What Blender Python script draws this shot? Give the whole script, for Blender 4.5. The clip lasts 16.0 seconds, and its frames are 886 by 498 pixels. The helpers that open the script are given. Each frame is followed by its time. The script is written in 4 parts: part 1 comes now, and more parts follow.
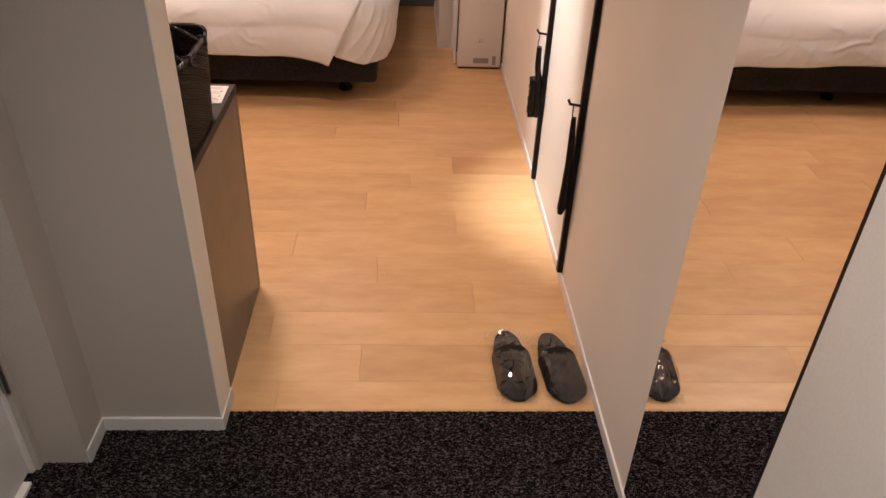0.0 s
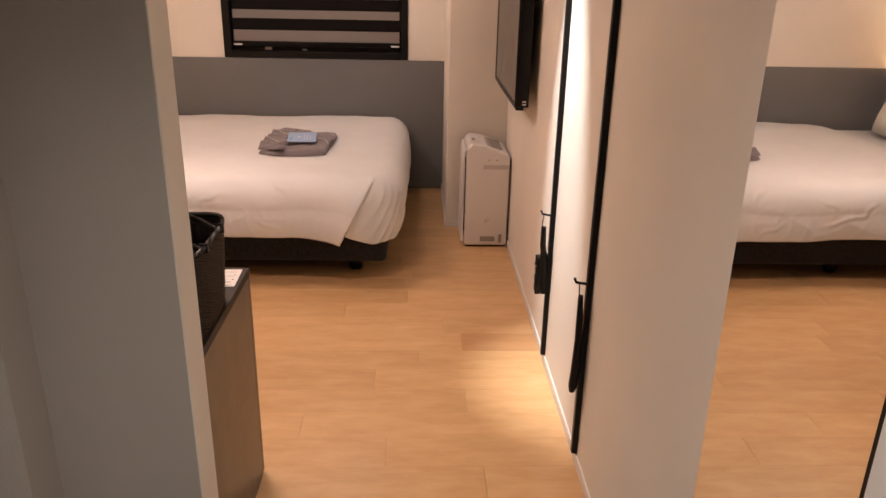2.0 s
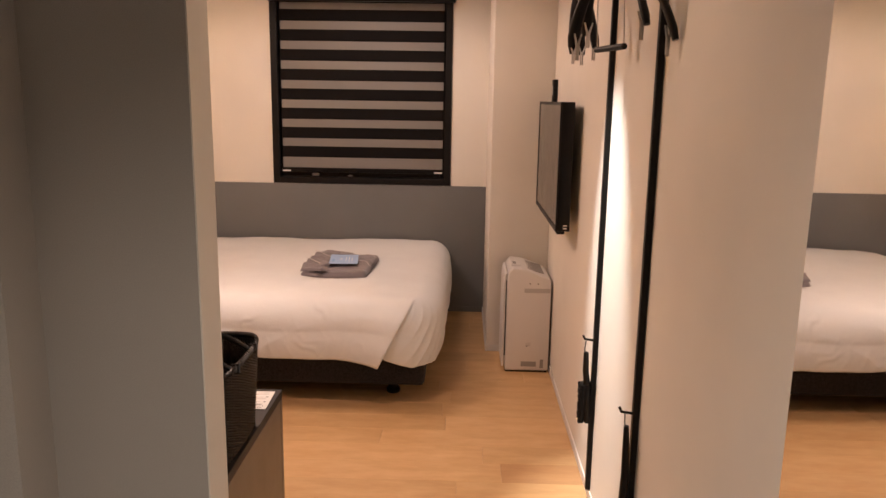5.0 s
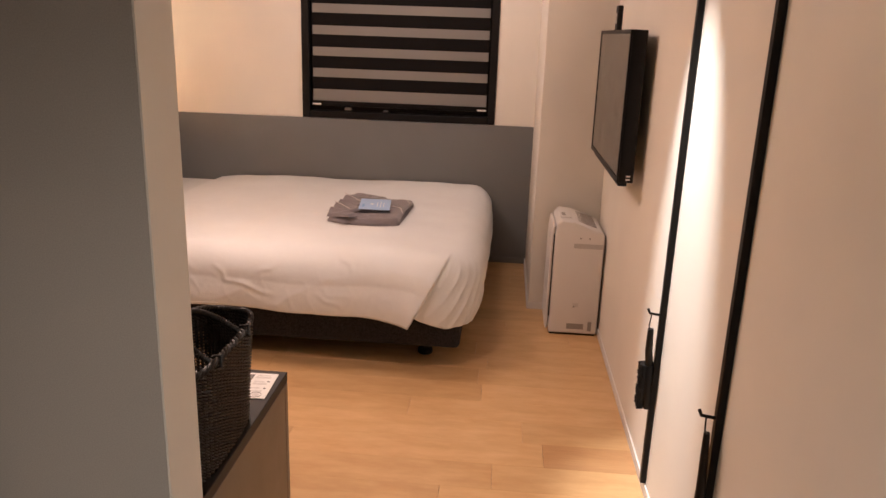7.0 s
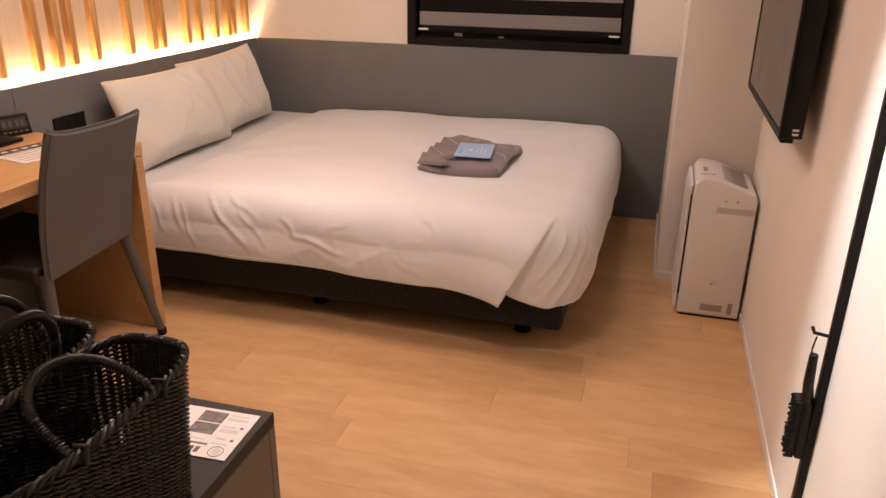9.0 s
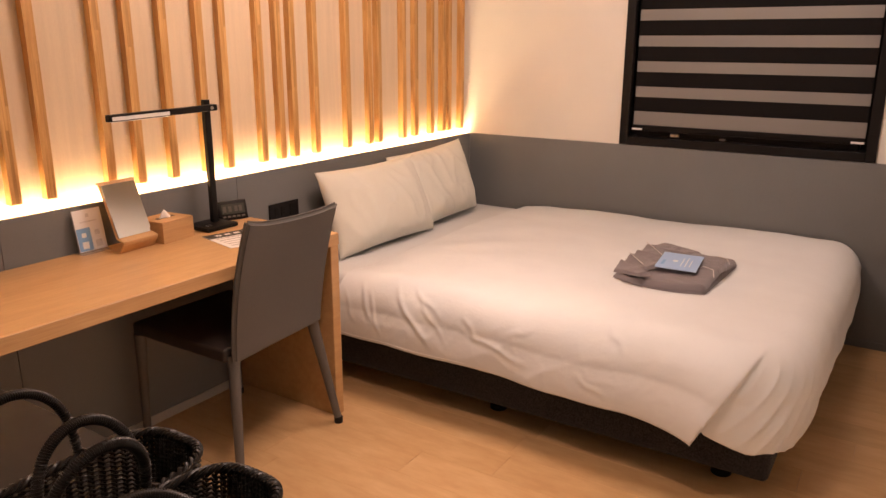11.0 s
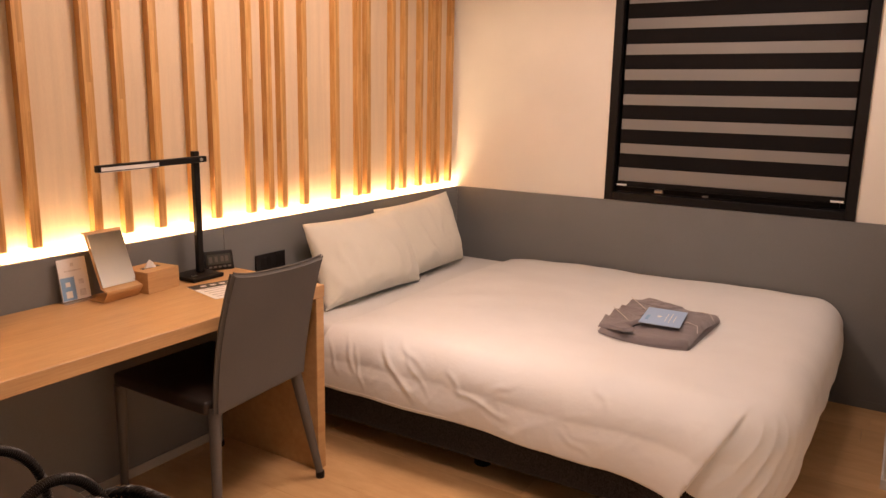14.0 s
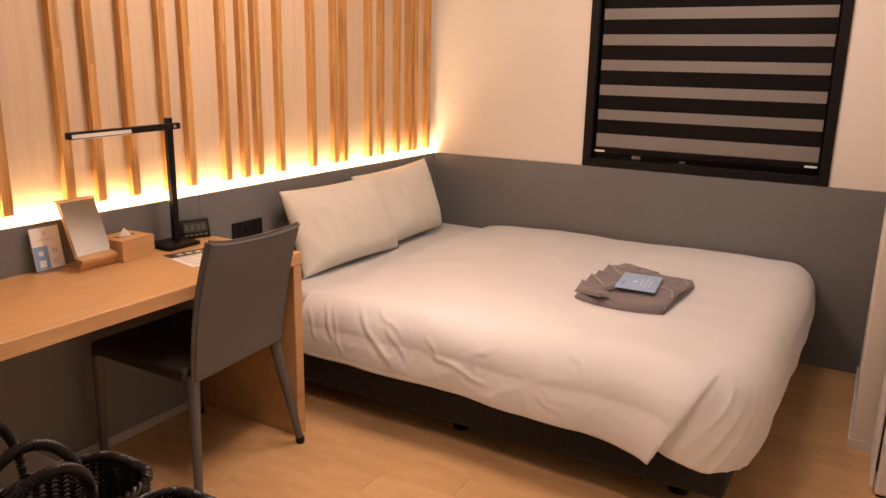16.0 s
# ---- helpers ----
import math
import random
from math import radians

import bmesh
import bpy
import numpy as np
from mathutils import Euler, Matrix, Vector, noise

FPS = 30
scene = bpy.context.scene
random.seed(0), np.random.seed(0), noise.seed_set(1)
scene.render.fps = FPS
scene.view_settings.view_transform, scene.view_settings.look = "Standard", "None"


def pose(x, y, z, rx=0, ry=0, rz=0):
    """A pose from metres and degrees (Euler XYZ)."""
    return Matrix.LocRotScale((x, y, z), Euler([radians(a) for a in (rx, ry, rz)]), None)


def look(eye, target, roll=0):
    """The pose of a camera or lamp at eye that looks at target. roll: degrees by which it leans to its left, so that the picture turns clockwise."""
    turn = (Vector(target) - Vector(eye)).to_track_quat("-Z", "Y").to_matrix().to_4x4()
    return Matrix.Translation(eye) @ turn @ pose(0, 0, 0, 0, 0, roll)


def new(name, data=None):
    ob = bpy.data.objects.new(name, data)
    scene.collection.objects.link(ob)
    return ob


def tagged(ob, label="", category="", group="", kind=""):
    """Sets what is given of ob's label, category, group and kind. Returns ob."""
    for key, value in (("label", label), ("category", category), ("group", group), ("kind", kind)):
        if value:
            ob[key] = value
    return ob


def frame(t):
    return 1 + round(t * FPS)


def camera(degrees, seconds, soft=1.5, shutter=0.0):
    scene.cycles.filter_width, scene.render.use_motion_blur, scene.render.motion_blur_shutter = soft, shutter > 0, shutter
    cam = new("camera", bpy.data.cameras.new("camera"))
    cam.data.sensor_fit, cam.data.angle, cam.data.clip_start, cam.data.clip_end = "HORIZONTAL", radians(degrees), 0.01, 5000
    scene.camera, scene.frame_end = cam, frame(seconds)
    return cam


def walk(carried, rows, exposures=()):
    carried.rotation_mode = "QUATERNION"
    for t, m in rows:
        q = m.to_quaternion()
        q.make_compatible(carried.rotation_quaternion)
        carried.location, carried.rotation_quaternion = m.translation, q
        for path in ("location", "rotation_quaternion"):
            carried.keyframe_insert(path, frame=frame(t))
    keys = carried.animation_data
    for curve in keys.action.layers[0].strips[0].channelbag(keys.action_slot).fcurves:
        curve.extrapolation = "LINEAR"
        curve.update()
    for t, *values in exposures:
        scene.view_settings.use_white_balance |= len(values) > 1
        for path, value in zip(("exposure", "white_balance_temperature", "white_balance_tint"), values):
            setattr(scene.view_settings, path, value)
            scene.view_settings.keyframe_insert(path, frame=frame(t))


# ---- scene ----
cam = camera(61.2, 16.0)
PATH = [
    (0, (0.299, 0.293, 1.437), (0.393, 1.954, 0.327), 2.4),
    (0.5, (0.302, 0.293, 1.44), (0.389, 1.988, 0.382), 2.1),
    (1, (0.301, 0.294, 1.443), (0.384, 2.039, 0.469), 1.9),
    (1.5, (0.299, 0.289, 1.45), (0.375, 2.1, 0.604), 1.4),
    (2, (0.296, 0.299, 1.456), (0.364, 2.169, 0.751), 1.2),
    (2.5, (0.292, 0.298, 1.459), (0.354, 2.214, 0.886), 1.0),
    (3, (0.286, 0.299, 1.46), (0.341, 2.244, 1.001), 0.8),
    (3.5, (0.28, 0.304, 1.458), (0.335, 2.267, 1.078), 0.9),
    (6, (0.324, 0.439, 1.426), (0.192, 2.389, 0.999), 1.0),
    (6.5, (0.307, 0.597, 1.417), (0.159, 2.526, 0.91), 1.2),
    (7, (0.284, 0.732, 1.407), (0.139, 2.648, 0.853), 2.0),
    (7.5, (0.324, 0.908, 1.397), (0.124, 2.802, 0.787), 2.9),
    (8, (0.353, 1.059, 1.376), (0.021, 2.902, 0.674), 2.6),
    (8.5, (0.359, 1.201, 1.37), (-0.021, 3.016, 0.622), 1.5),
    (9, (0.363, 1.315, 1.367), (-0.13, 3.105, 0.622), 0.8),
    (9.5, (0.364, 1.439, 1.357), (-0.401, 3.137, 0.628), 0.3),
    (10, (0.375, 1.505, 1.364), (-0.562, 3.131, 0.673), 0.7),
    (12.5, (0.4, 1.499, 1.413), (-0.67, 3.152, 1.061), 1.3),
    (13, (0.395, 1.501, 1.408), (-0.666, 3.16, 1.058), 1.4),
    (13.5, (0.397, 1.501, 1.408), (-0.654, 3.161, 1.038), 1.2),
    (14, (0.406, 1.5, 1.405), (-0.625, 3.166, 1.003), 1.1),
    (14.5, (0.414, 1.5, 1.406), (-0.583, 3.183, 0.986), 1.1),
    (15, (0.403, 1.5, 1.4), (-0.566, 3.194, 0.962), 1.2),
    (15.5, (0.399, 1.5, 1.4), (-0.566, 3.189, 0.937), 1.2),
    (16, (0.421, 1.503, 1.404), (-0.556, 3.179, 0.918), 1.1),
]
EXPOSURES = [(0.0, 0.05, 6050, 10), (1.5, -0.08, 6150, 10), (3.5, -0.10, 6300, 10), (6.0, -0.03, 6380, 10), (7.0, -0.06, 6150, 10), (8.5, -0.08, 5900, 10), (10.0, 0.13, 6100, 10), (12.5, 0.02, 6400, 10), (16.0, 0.02, 6350, 10)]
walk(cam, [(t, look(eye, target, roll)) for t, eye, target, roll in PATH], EXPOSURES)

# ---- light of the place ----
world = bpy.data.worlds.new("night")
scene.world = world
world.use_nodes = True
world.node_tree.nodes["Background"].inputs[0].default_value = (0.35, 0.28, 0.22, 1)
world.node_tree.nodes["Background"].inputs[1].default_value = 0.008

WARM = (1.0, 0.69, 0.555)


def spot(name, x, y, z, tx, ty, tz, power, angle, blend, size=0.04, colour=WARM):
    lamp = bpy.data.lights.new(name, "SPOT")
    lamp.energy, lamp.spot_size, lamp.spot_blend, lamp.shadow_soft_size, lamp.color = power, radians(angle), blend, size, colour
    ob = new(name, lamp)
    ob.matrix_world = look((x, y, z), (tx, ty, tz))
    return ob


CEIL = 2.40
spot("downlight_bed", -0.18, 4.85, CEIL - 0.03, -0.18, 4.85, 0, 29, 160, 0.8, 0.18, (1.0, 0.76, 0.66))
spot("ceiling_light_room", -0.90, 3.66, CEIL - 0.04, -0.90, 3.66, 0, 120, 174, 0.25, 0.34)
# unseen lamp added before the bed to fill duvet side, floor and slats
spot("front_fill_light", -0.42, 2.62, CEIL - 0.03, -0.42, 2.72, 0, 98, 114, 1.0, 0.16)
spot("downlight_hall", 0.28, 2.86, CEIL - 0.03, 0.80, 2.80, 0.74, 315, 29, 0.9, 0.02, (1.0, 0.94, 0.89))
spot("downlight_entrance", 0.22, 0.42, CEIL - 0.03, 0.22, 0.50, 0, 122, 110, 1.0, 0.06, (1.0, 0.85, 0.73))
# weak fill with no known fitting, added to lift the partition end
spot("passage_fill_light", 0.34, 2.02, CEIL - 0.03, 0.34, 2.02, 0, 9, 124, 1.0, 0.05, (1.0, 0.70, 0.50))

# ---- materials ----


def nodes_of(name, rough=0.5, metal=0.0, coat=0.0, sheen=0.0):
    m = bpy.data.materials.new(name)
    m.use_nodes = True
    n, l = m.node_tree.nodes, m.node_tree.links
    b = n["Principled BSDF"]
    b.inputs["Roughness"].default_value = rough
    b.inputs["Metallic"].default_value = metal
    b.inputs["Coat Weight"].default_value = coat
    b.inputs["Sheen Weight"].default_value = sheen
    return m, n, l, b


def coords(n, l, scale=(1, 1, 1), kind="Object"):
    tc, mp = n.new("ShaderNodeTexCoord"), n.new("ShaderNodeMapping")
    mp.inputs["Scale"].default_value = scale
    l.new(tc.outputs[kind], mp.inputs["Vector"])
    return mp.outputs["Vector"]


def noise_tex(n, l, vec, scale, detail=3.0, rough=0.55):
    t = n.new("ShaderNodeTexNoise")
    t.inputs["Scale"].default_value, t.inputs["Detail"].default_value, t.inputs["Roughness"].default_value = scale, detail, rough
    l.new(vec, t.inputs["Vector"])
    return t.outputs["Fac"]


def ramp(n, l, fac, stops):
    r = n.new("ShaderNodeValToRGB")
    e = r.color_ramp.elements
    while len(e) < len(stops):
        e.new(0.5)
    for el, (p, c) in zip(e, stops):
        el.position, el.color = p, (*c, 1)
    l.new(fac, r.inputs["Fac"])
    return r.outputs["Color"]


def mix(n, l, kind, fac, a, b):
    m = n.new("ShaderNodeMix")
    m.data_type, m.blend_type = "RGBA", kind
    for key, v in ((0, fac), (6, a), (7, b)):
        if isinstance(v, (int, float)):
            m.inputs[key].default_value = v
        elif isinstance(v, tuple):
            m.inputs[key].default_value = (*v, 1)
        else:
            l.new(v, m.inputs[key])
    return m.outputs[2]


def bump(n, l, b, height, strength=0.2, distance=0.002):
    u = n.new("ShaderNodeBump")
    u.inputs["Strength"].default_value, u.inputs["Distance"].default_value = strength, distance
    l.new(height, u.inputs["Height"])
    l.new(u.outputs["Normal"], b.inputs["Normal"])


def plain(name, colour, rough=0.5, metal=0.0, vary=0.08, grain=220.0, relief=0.12, big=3.0, coat=0.0, sheen=0.0, depth=0.001, spec=0.5, stretch=(1, 1, 1)):
    """A surface with grain at two scales."""
    m, n, l, b = nodes_of(name, rough, metal, coat, sheen)
    b.inputs["Specular IOR Level"].default_value = spec
    v = coords(n, l, stretch)
    lo = tuple(max(0.0, c * (1 - vary)) for c in colour)
    hi = tuple(min(1.0, c * (1 + vary)) for c in colour)
    base = ramp(n, l, noise_tex(n, l, v, big), [(0.3, lo), (0.7, hi)])
    fine = noise_tex(n, l, v, grain, 2.0)
    l.new(mix(n, l, "OVERLAY", 0.18, base, fine), b.inputs["Base Color"])
    r = n.new("ShaderNodeMapRange")
    r.inputs["To Min"].default_value, r.inputs["To Max"].default_value = max(0.02, rough - 0.08), min(1.0, rough + 0.08)
    l.new(noise_tex(n, l, v, big * 4), r.inputs["Value"])
    l.new(r.outputs["Result"], b.inputs["Roughness"])
    bump(n, l, b, fine, relief, depth)
    return m


def wood(name, light, dark, along=(1, 1, 1), rough=0.4, tone=0.25, island=False, grain=1.0, cloud=0.30, streak=0.35):
    """Wood with its grain along one axis; each piece has its own tone."""
    m, n, l, b = nodes_of(name, rough)
    stretch = tuple(2.2 if a else 26.0 for a in along)
    v = coords(n, l, stretch)
    rnd = n.new("ShaderNodeNewGeometry").outputs["Random Per Island"] if island else n.new("ShaderNodeObjectInfo").outputs["Random"]
    add = n.new("ShaderNodeVectorMath")
    sc = n.new("ShaderNodeMath")
    sc.operation = "MULTIPLY"
    sc.inputs[1].default_value = 37.0
    l.new(rnd, sc.inputs[0])
    l.new(v, add.inputs[0])
    l.new(sc.outputs[0], add.inputs[1])
    v2 = add.outputs[0]
    g = noise_tex(n, l, v2, 1.4 * grain, 6.0, 0.62)
    base = ramp(n, l, g, [(0.3, dark), (0.52, tuple((a + c) / 2 for a, c in zip(light, dark))), (0.72, light)])
    fine = noise_tex(n, l, coords(n, l, tuple(8.0 if a else 420.0 for a in along)), 1.0, 2.0)
    shade = ramp(n, l, rnd, [(0.0, (1 - tone, 1 - tone * 1.1, 1 - tone * 1.25)), (0.5, (1 - tone * 0.35, 1 - tone * 0.38, 1 - tone * 0.42)), (1.0, (1, 1, 1))])
    col = mix(n, l, "MULTIPLY", 1.0, base, shade)
    patch = noise_tex(n, l, coords(n, l, tuple(2.5 if a else 7.0 for a in along)), 2.0, 4.0, 0.6)
    col = mix(n, l, "SOFT_LIGHT", cloud, col, patch)
    l.new(mix(n, l, "SOFT_LIGHT", streak, col, fine), b.inputs["Base Color"])
    r = n.new("ShaderNodeMapRange")
    r.inputs["To Min"].default_value, r.inputs["To Max"].default_value = rough - 0.06, rough + 0.1
    l.new(g, r.inputs["Value"])
    l.new(r.outputs["Result"], b.inputs["Roughness"])
    bump(n, l, b, fine, 0.08, 0.0006)
    return m


def weave(name, colour, rough, pitch, depth, relief=0.5, sheen=0.2, vary=0.1, crease=0.0):
    """Cloth: crossed threads over soft unevenness."""
    m, n, l, b = nodes_of(name, rough, sheen=sheen)
    b.inputs["Specular IOR Level"].default_value = 0.12
    v = coords(n, l)
    w1, w2 = n.new("ShaderNodeTexWave"), n.new("ShaderNodeTexWave")
    for w, d in ((w1, "X"), (w2, "Y")):
        w.bands_direction = d
        w.inputs["Scale"].default_value = 0.314 / pitch
        w.inputs["Distortion"].default_value = 1.2
        l.new(v, w.inputs["Vector"])
    tex = mix(n, l, "MULTIPLY", 1.0, w1.outputs["Color"], w2.outputs["Color"])
    lo = tuple(c * (1 - vary) for c in colour)
    hi = tuple(min(1, c * (1 + vary * 0.5)) for c in colour)
    l.new(ramp(n, l, noise_tex(n, l, v, 5.0, 4.0), [(0.3, lo), (0.7, hi)]), b.inputs["Base Color"])
    if crease:
        fold = n.new("ShaderNodeMath")
        fold.operation = "ABSOLUTE"
        sub_ = n.new("ShaderNodeMath")
        sub_.operation = "SUBTRACT"
        sub_.inputs[1].default_value = 0.5
        l.new(noise_tex(n, l, coords(n, l, (1.0, 1.7, 1.3)), 7.0, 4.0, 0.55), sub_.inputs[0])
        l.new(sub_.outputs[0], fold.inputs[0])
        u = n.new("ShaderNodeBump")
        u.invert = True
        u.inputs["Strength"].default_value, u.inputs["Distance"].default_value = 0.35, crease
        l.new(fold.outputs[0], u.inputs["Height"])
        u2 = n.new("ShaderNodeBump")
        u2.inputs["Strength"].default_value, u2.inputs["Distance"].default_value = relief, depth
        l.new(tex, u2.inputs["Height"])
        l.new(u.outputs["Normal"], u2.inputs["Normal"])
        l.new(u2.outputs["Normal"], b.inputs["Normal"])
    else:
        bump(n, l, b, tex, relief, depth)
    return m


def glow(name, colour, strength):
    m = bpy.data.materials.new(name)
    m.use_nodes = True
    n = m.node_tree.nodes
    n.remove(n["Principled BSDF"])
    e = n.new("ShaderNodeEmission")
    e.inputs[0].default_value, e.inputs[1].default_value = (*colour, 1), strength
    m.node_tree.links.new(e.outputs[0], n["Material Output"].inputs[0])
    return m


WALL_PAPER = plain("white wallpaper", (0.77, 0.73, 0.66), 0.75, vary=0.03, grain=650, relief=0.35, depth=0.0008)
PANEL_PAPER = plain("linen wallpaper", (0.69, 0.545, 0.38), 0.8, vary=0.05, grain=420, relief=0.5, big=16, stretch=(1, 2.6, 0.16))
CEIL_PAINT = plain("ceiling paint", (0.80, 0.78, 0.75), 0.85, vary=0.02)
GREY_PANEL = plain("grey laminate", (0.168, 0.174, 0.176), 0.5, vary=0.05, grain=500, relief=0.06)
GREY_WALL = plain("grey door paint", (0.43, 0.395, 0.35), 0.5, vary=0.03, grain=500, relief=0.1)
DOOR_PAINT = plain("pale door laminate", (0.58, 0.57, 0.55), 0.42, vary=0.03, grain=400, relief=0.05)
TRIM_WHITE = plain("white vinyl trim", (0.72, 0.70, 0.67), 0.4, vary=0.03)
FLOOR_RED = wood("darker maple board", (0.51, 0.295, 0.137), (0.45, 0.25, 0.11), (1, 0, 0), 0.36, 0.05)
FLOOR_WOOD = wood("maple floor", (0.65, 0.413, 0.203), (0.595, 0.370, 0.173), (1, 0, 0), 0.33, 0.14, cloud=0.55, streak=0.08)
SLAT_WOOD = wood("pine slat", (0.78, 0.46, 0.17), (0.52, 0.265, 0.075), (0, 0, 1), 0.5, 0.34, island=True, grain=1.5, cloud=0.2, streak=0.6)
DESK_WOOD = wood("beech veneer", (0.60, 0.37, 0.17), (0.51, 0.30, 0.13), (0, 1, 0), 0.42, 0.05)
CABINET_LAM = plain("dark brown laminate", (0.085, 0.073, 0.064), 0.32, vary=0.06, grain=300, relief=0.05)
CABINET_TOP = plain("black laminate", (0.016, 0.013, 0.011), 0.55, vary=0.06, grain=300, relief=0.05, spec=0.3)
LCD = plain("grey green display", (0.06, 0.064, 0.054), 0.25, vary=0.05, relief=0.0)
CABINET_EDGE = plain("dark edging", (0.13, 0.115, 0.10), 0.4, vary=0.06)
PILLOW_CLOTH = weave("cream pillow linen", (0.735, 0.72, 0.64), 0.85, 0.0012, 0.0002, 0.25, 0.3, 0.03, 0.008)
LINEN = weave("white bed linen", (0.72, 0.735, 0.745), 0.85, 0.0012, 0.0002, 0.25, 0.3, 0.03, 0.010)
SHEET = weave("white fitted sheet", (0.72, 0.73, 0.735), 0.88, 0.0014, 0.0002, 0.25, 0.2, 0.03)
BASE_FABRIC = plain("charcoal upholstery", (0.030, 0.029, 0.031), 0.95, vary=0.55, grain=900, relief=0.6, big=190, sheen=0.06, depth=0.002, spec=0.1)
SEAT_LEATHER = plain("dark brown seat leather", (0.034, 0.026, 0.022), 0.45, vary=0.1, grain=260, relief=0.25, depth=0.0012)
LEATHER = plain("grey bonded leather", (0.108, 0.102, 0.096), 0.5, vary=0.08, grain=260, relief=0.25, depth=0.0012)
BLACK_METAL = plain("black powder coat", (0.006, 0.005, 0.0045), 0.45, vary=0.2, grain=700, relief=0.15, spec=0.22)
BLACK_PLASTIC = plain("black plastic", (0.006, 0.0055, 0.0055), 0.40, vary=0.2, grain=500, relief=0.06, spec=0.25)
SCREEN = plain("dark screen glass", (0.020, 0.018, 0.017), 0.16, vary=0.1, grain=50, relief=0.0)
WHITE_PLASTIC = plain("white plastic", (0.74, 0.72, 0.70), 0.35, vary=0.03)
GREY_PLASTIC = plain("grey plastic", (0.30, 0.28, 0.26), 0.5, vary=0.06)
STEEL = plain("brushed steel", (0.55, 0.53, 0.50), 0.32, 1.0, vary=0.05)
RATTAN = plain("black resin rattan", (0.0125, 0.0096, 0.008), 0.40, vary=0.3, grain=300, relief=0.3, big=30, spec=0.3)
PAPER = plain("white paper", (0.80, 0.79, 0.77), 0.6, vary=0.02)
INK = plain("black ink", (0.025, 0.024, 0.023), 0.5, vary=0.1)
PALE_PRINT = plain("pale grey print", (0.64, 0.62, 0.60), 0.5, vary=0.10, big=80)
LEAF_BLUE = plain("clear blue print", (0.22, 0.40, 0.66), 0.5, vary=0.05)
PICTURE = plain("dark grey print", (0.13, 0.12, 0.115), 0.5, vary=0.6, big=90)
INK_GREY = plain("grey print", (0.30, 0.29, 0.28), 0.5, vary=0.3, big=60)
BLUE_PRINT = plain("pale blue print", (0.36, 0.50, 0.73), 0.5, vary=0.05)
ROBE_CLOTH = weave("mauve grey cotton", (0.215, 0.19, 0.20), 0.9, 0.0025, 0.0008, 0.5, 0.35, 0.12)
PIPING = plain("pale piping", (0.62, 0.58, 0.55), 0.8)
SLIPPER_FELT = weave("black slipper cloth", (0.010, 0.0095, 0.010), 0.6, 0.002, 0.0006, 0.4, 0.02, 0.3)
BLIND_DARK = weave("dark blind cloth", (0.007, 0.0055, 0.005), 0.85, 0.0015, 0.0004, 0.3, 0.1, 0.15)
CARPET, _n, _l, _b = nodes_of("charcoal loop carpet", 0.95)
_b.inputs["Specular IOR Level"].default_value = 0.03
_v = coords(_n, _l, (0.8, 1.5, 1.0))
_l.new(ramp(_n, _l, noise_tex(_n, _l, _v, 165.0, 3.0, 0.7), [(0.40, (0.0022, 0.0018, 0.0019)), (0.52, (0.011, 0.0092, 0.0094)), (0.66, (0.125, 0.104, 0.106))]), _b.inputs["Base Color"])
bump(_n, _l, _b, noise_tex(_n, _l, _v, 300.0, 2.0), 0.8, 0.004)
TISSUE = plain("tissue", (0.82, 0.81, 0.79), 0.9, vary=0.02)


def glass(name, tint, rough, clear):
    """Thin film or sheer cloth: part of the light passes straight through."""
    m, n, l, b = nodes_of(name, rough)
    b.inputs["Base Color"].default_value = (*tint, 1)
    t, s = n.new("ShaderNodeBsdfTransparent"), n.new("ShaderNodeMixShader")
    s.inputs[0].default_value = clear
    l.new(b.outputs[0], s.inputs[1])
    l.new(t.outputs[0], s.inputs[2])
    l.new(s.outputs[0], n["Material Output"].inputs[0])
    return m, n, l, b


SHEER = glass("sheer blind mesh", (0.32, 0.30, 0.28), 0.85, 0.30)[0]
FILM = bpy.data.materials.new("clear plastic film")
FILM.use_nodes = True
_n, _l = FILM.node_tree.nodes, FILM.node_tree.links
_n.remove(_n["Principled BSDF"])
_t, _g, _m = _n.new("ShaderNodeBsdfTransparent"), _n.new("ShaderNodeBsdfGlossy"), _n.new("ShaderNodeMixShader")
_t.inputs["Color"].default_value, _g.inputs["Roughness"].default_value = (0.96, 0.96, 0.96, 1), 0.045
_u = _n.new("ShaderNodeBump")
_u.inputs["Strength"].default_value, _u.inputs["Distance"].default_value = 0.35, 0.006
_l.new(noise_tex(_n, _l, coords(_n, _l, (1.0, 0.22, 1.0)), 44.0, 1.0), _u.inputs["Height"])
_l.new(_u.outputs["Normal"], _g.inputs["Normal"])
_m.inputs[0].default_value = 0.16
_l.new(_t.outputs[0], _m.inputs[1])
_l.new(_g.outputs[0], _m.inputs[2])
_l.new(_m.outputs[0], _n["Material Output"].inputs[0])
# greyer than the slipper cloth: the film's reflection is put into this colour
INSOLE = weave("insole cloth with film sheen", (0.022, 0.020, 0.020), 0.7, 0.002, 0.0006, 0.4, 0.05, 0.2)
ACRYLIC = glass("clear acrylic", (0.9, 0.9, 0.9), 0.05, 0.75)[0]
MIRROR, _n, _l, _b = nodes_of("silvered mirror", 0.015, 1.0)
_b.inputs["Base Color"].default_value = (0.86, 0.87, 0.86, 1)
WINDOW_GLASS, _n, _l, _b = nodes_of("window glass", 0.03)
_b.inputs["Base Color"].default_value = (0.012, 0.012, 0.014, 1)
LED_GLOW = glow("led strip", (1.0, 0.665, 0.365), 125.0)

# ---- building helpers ----


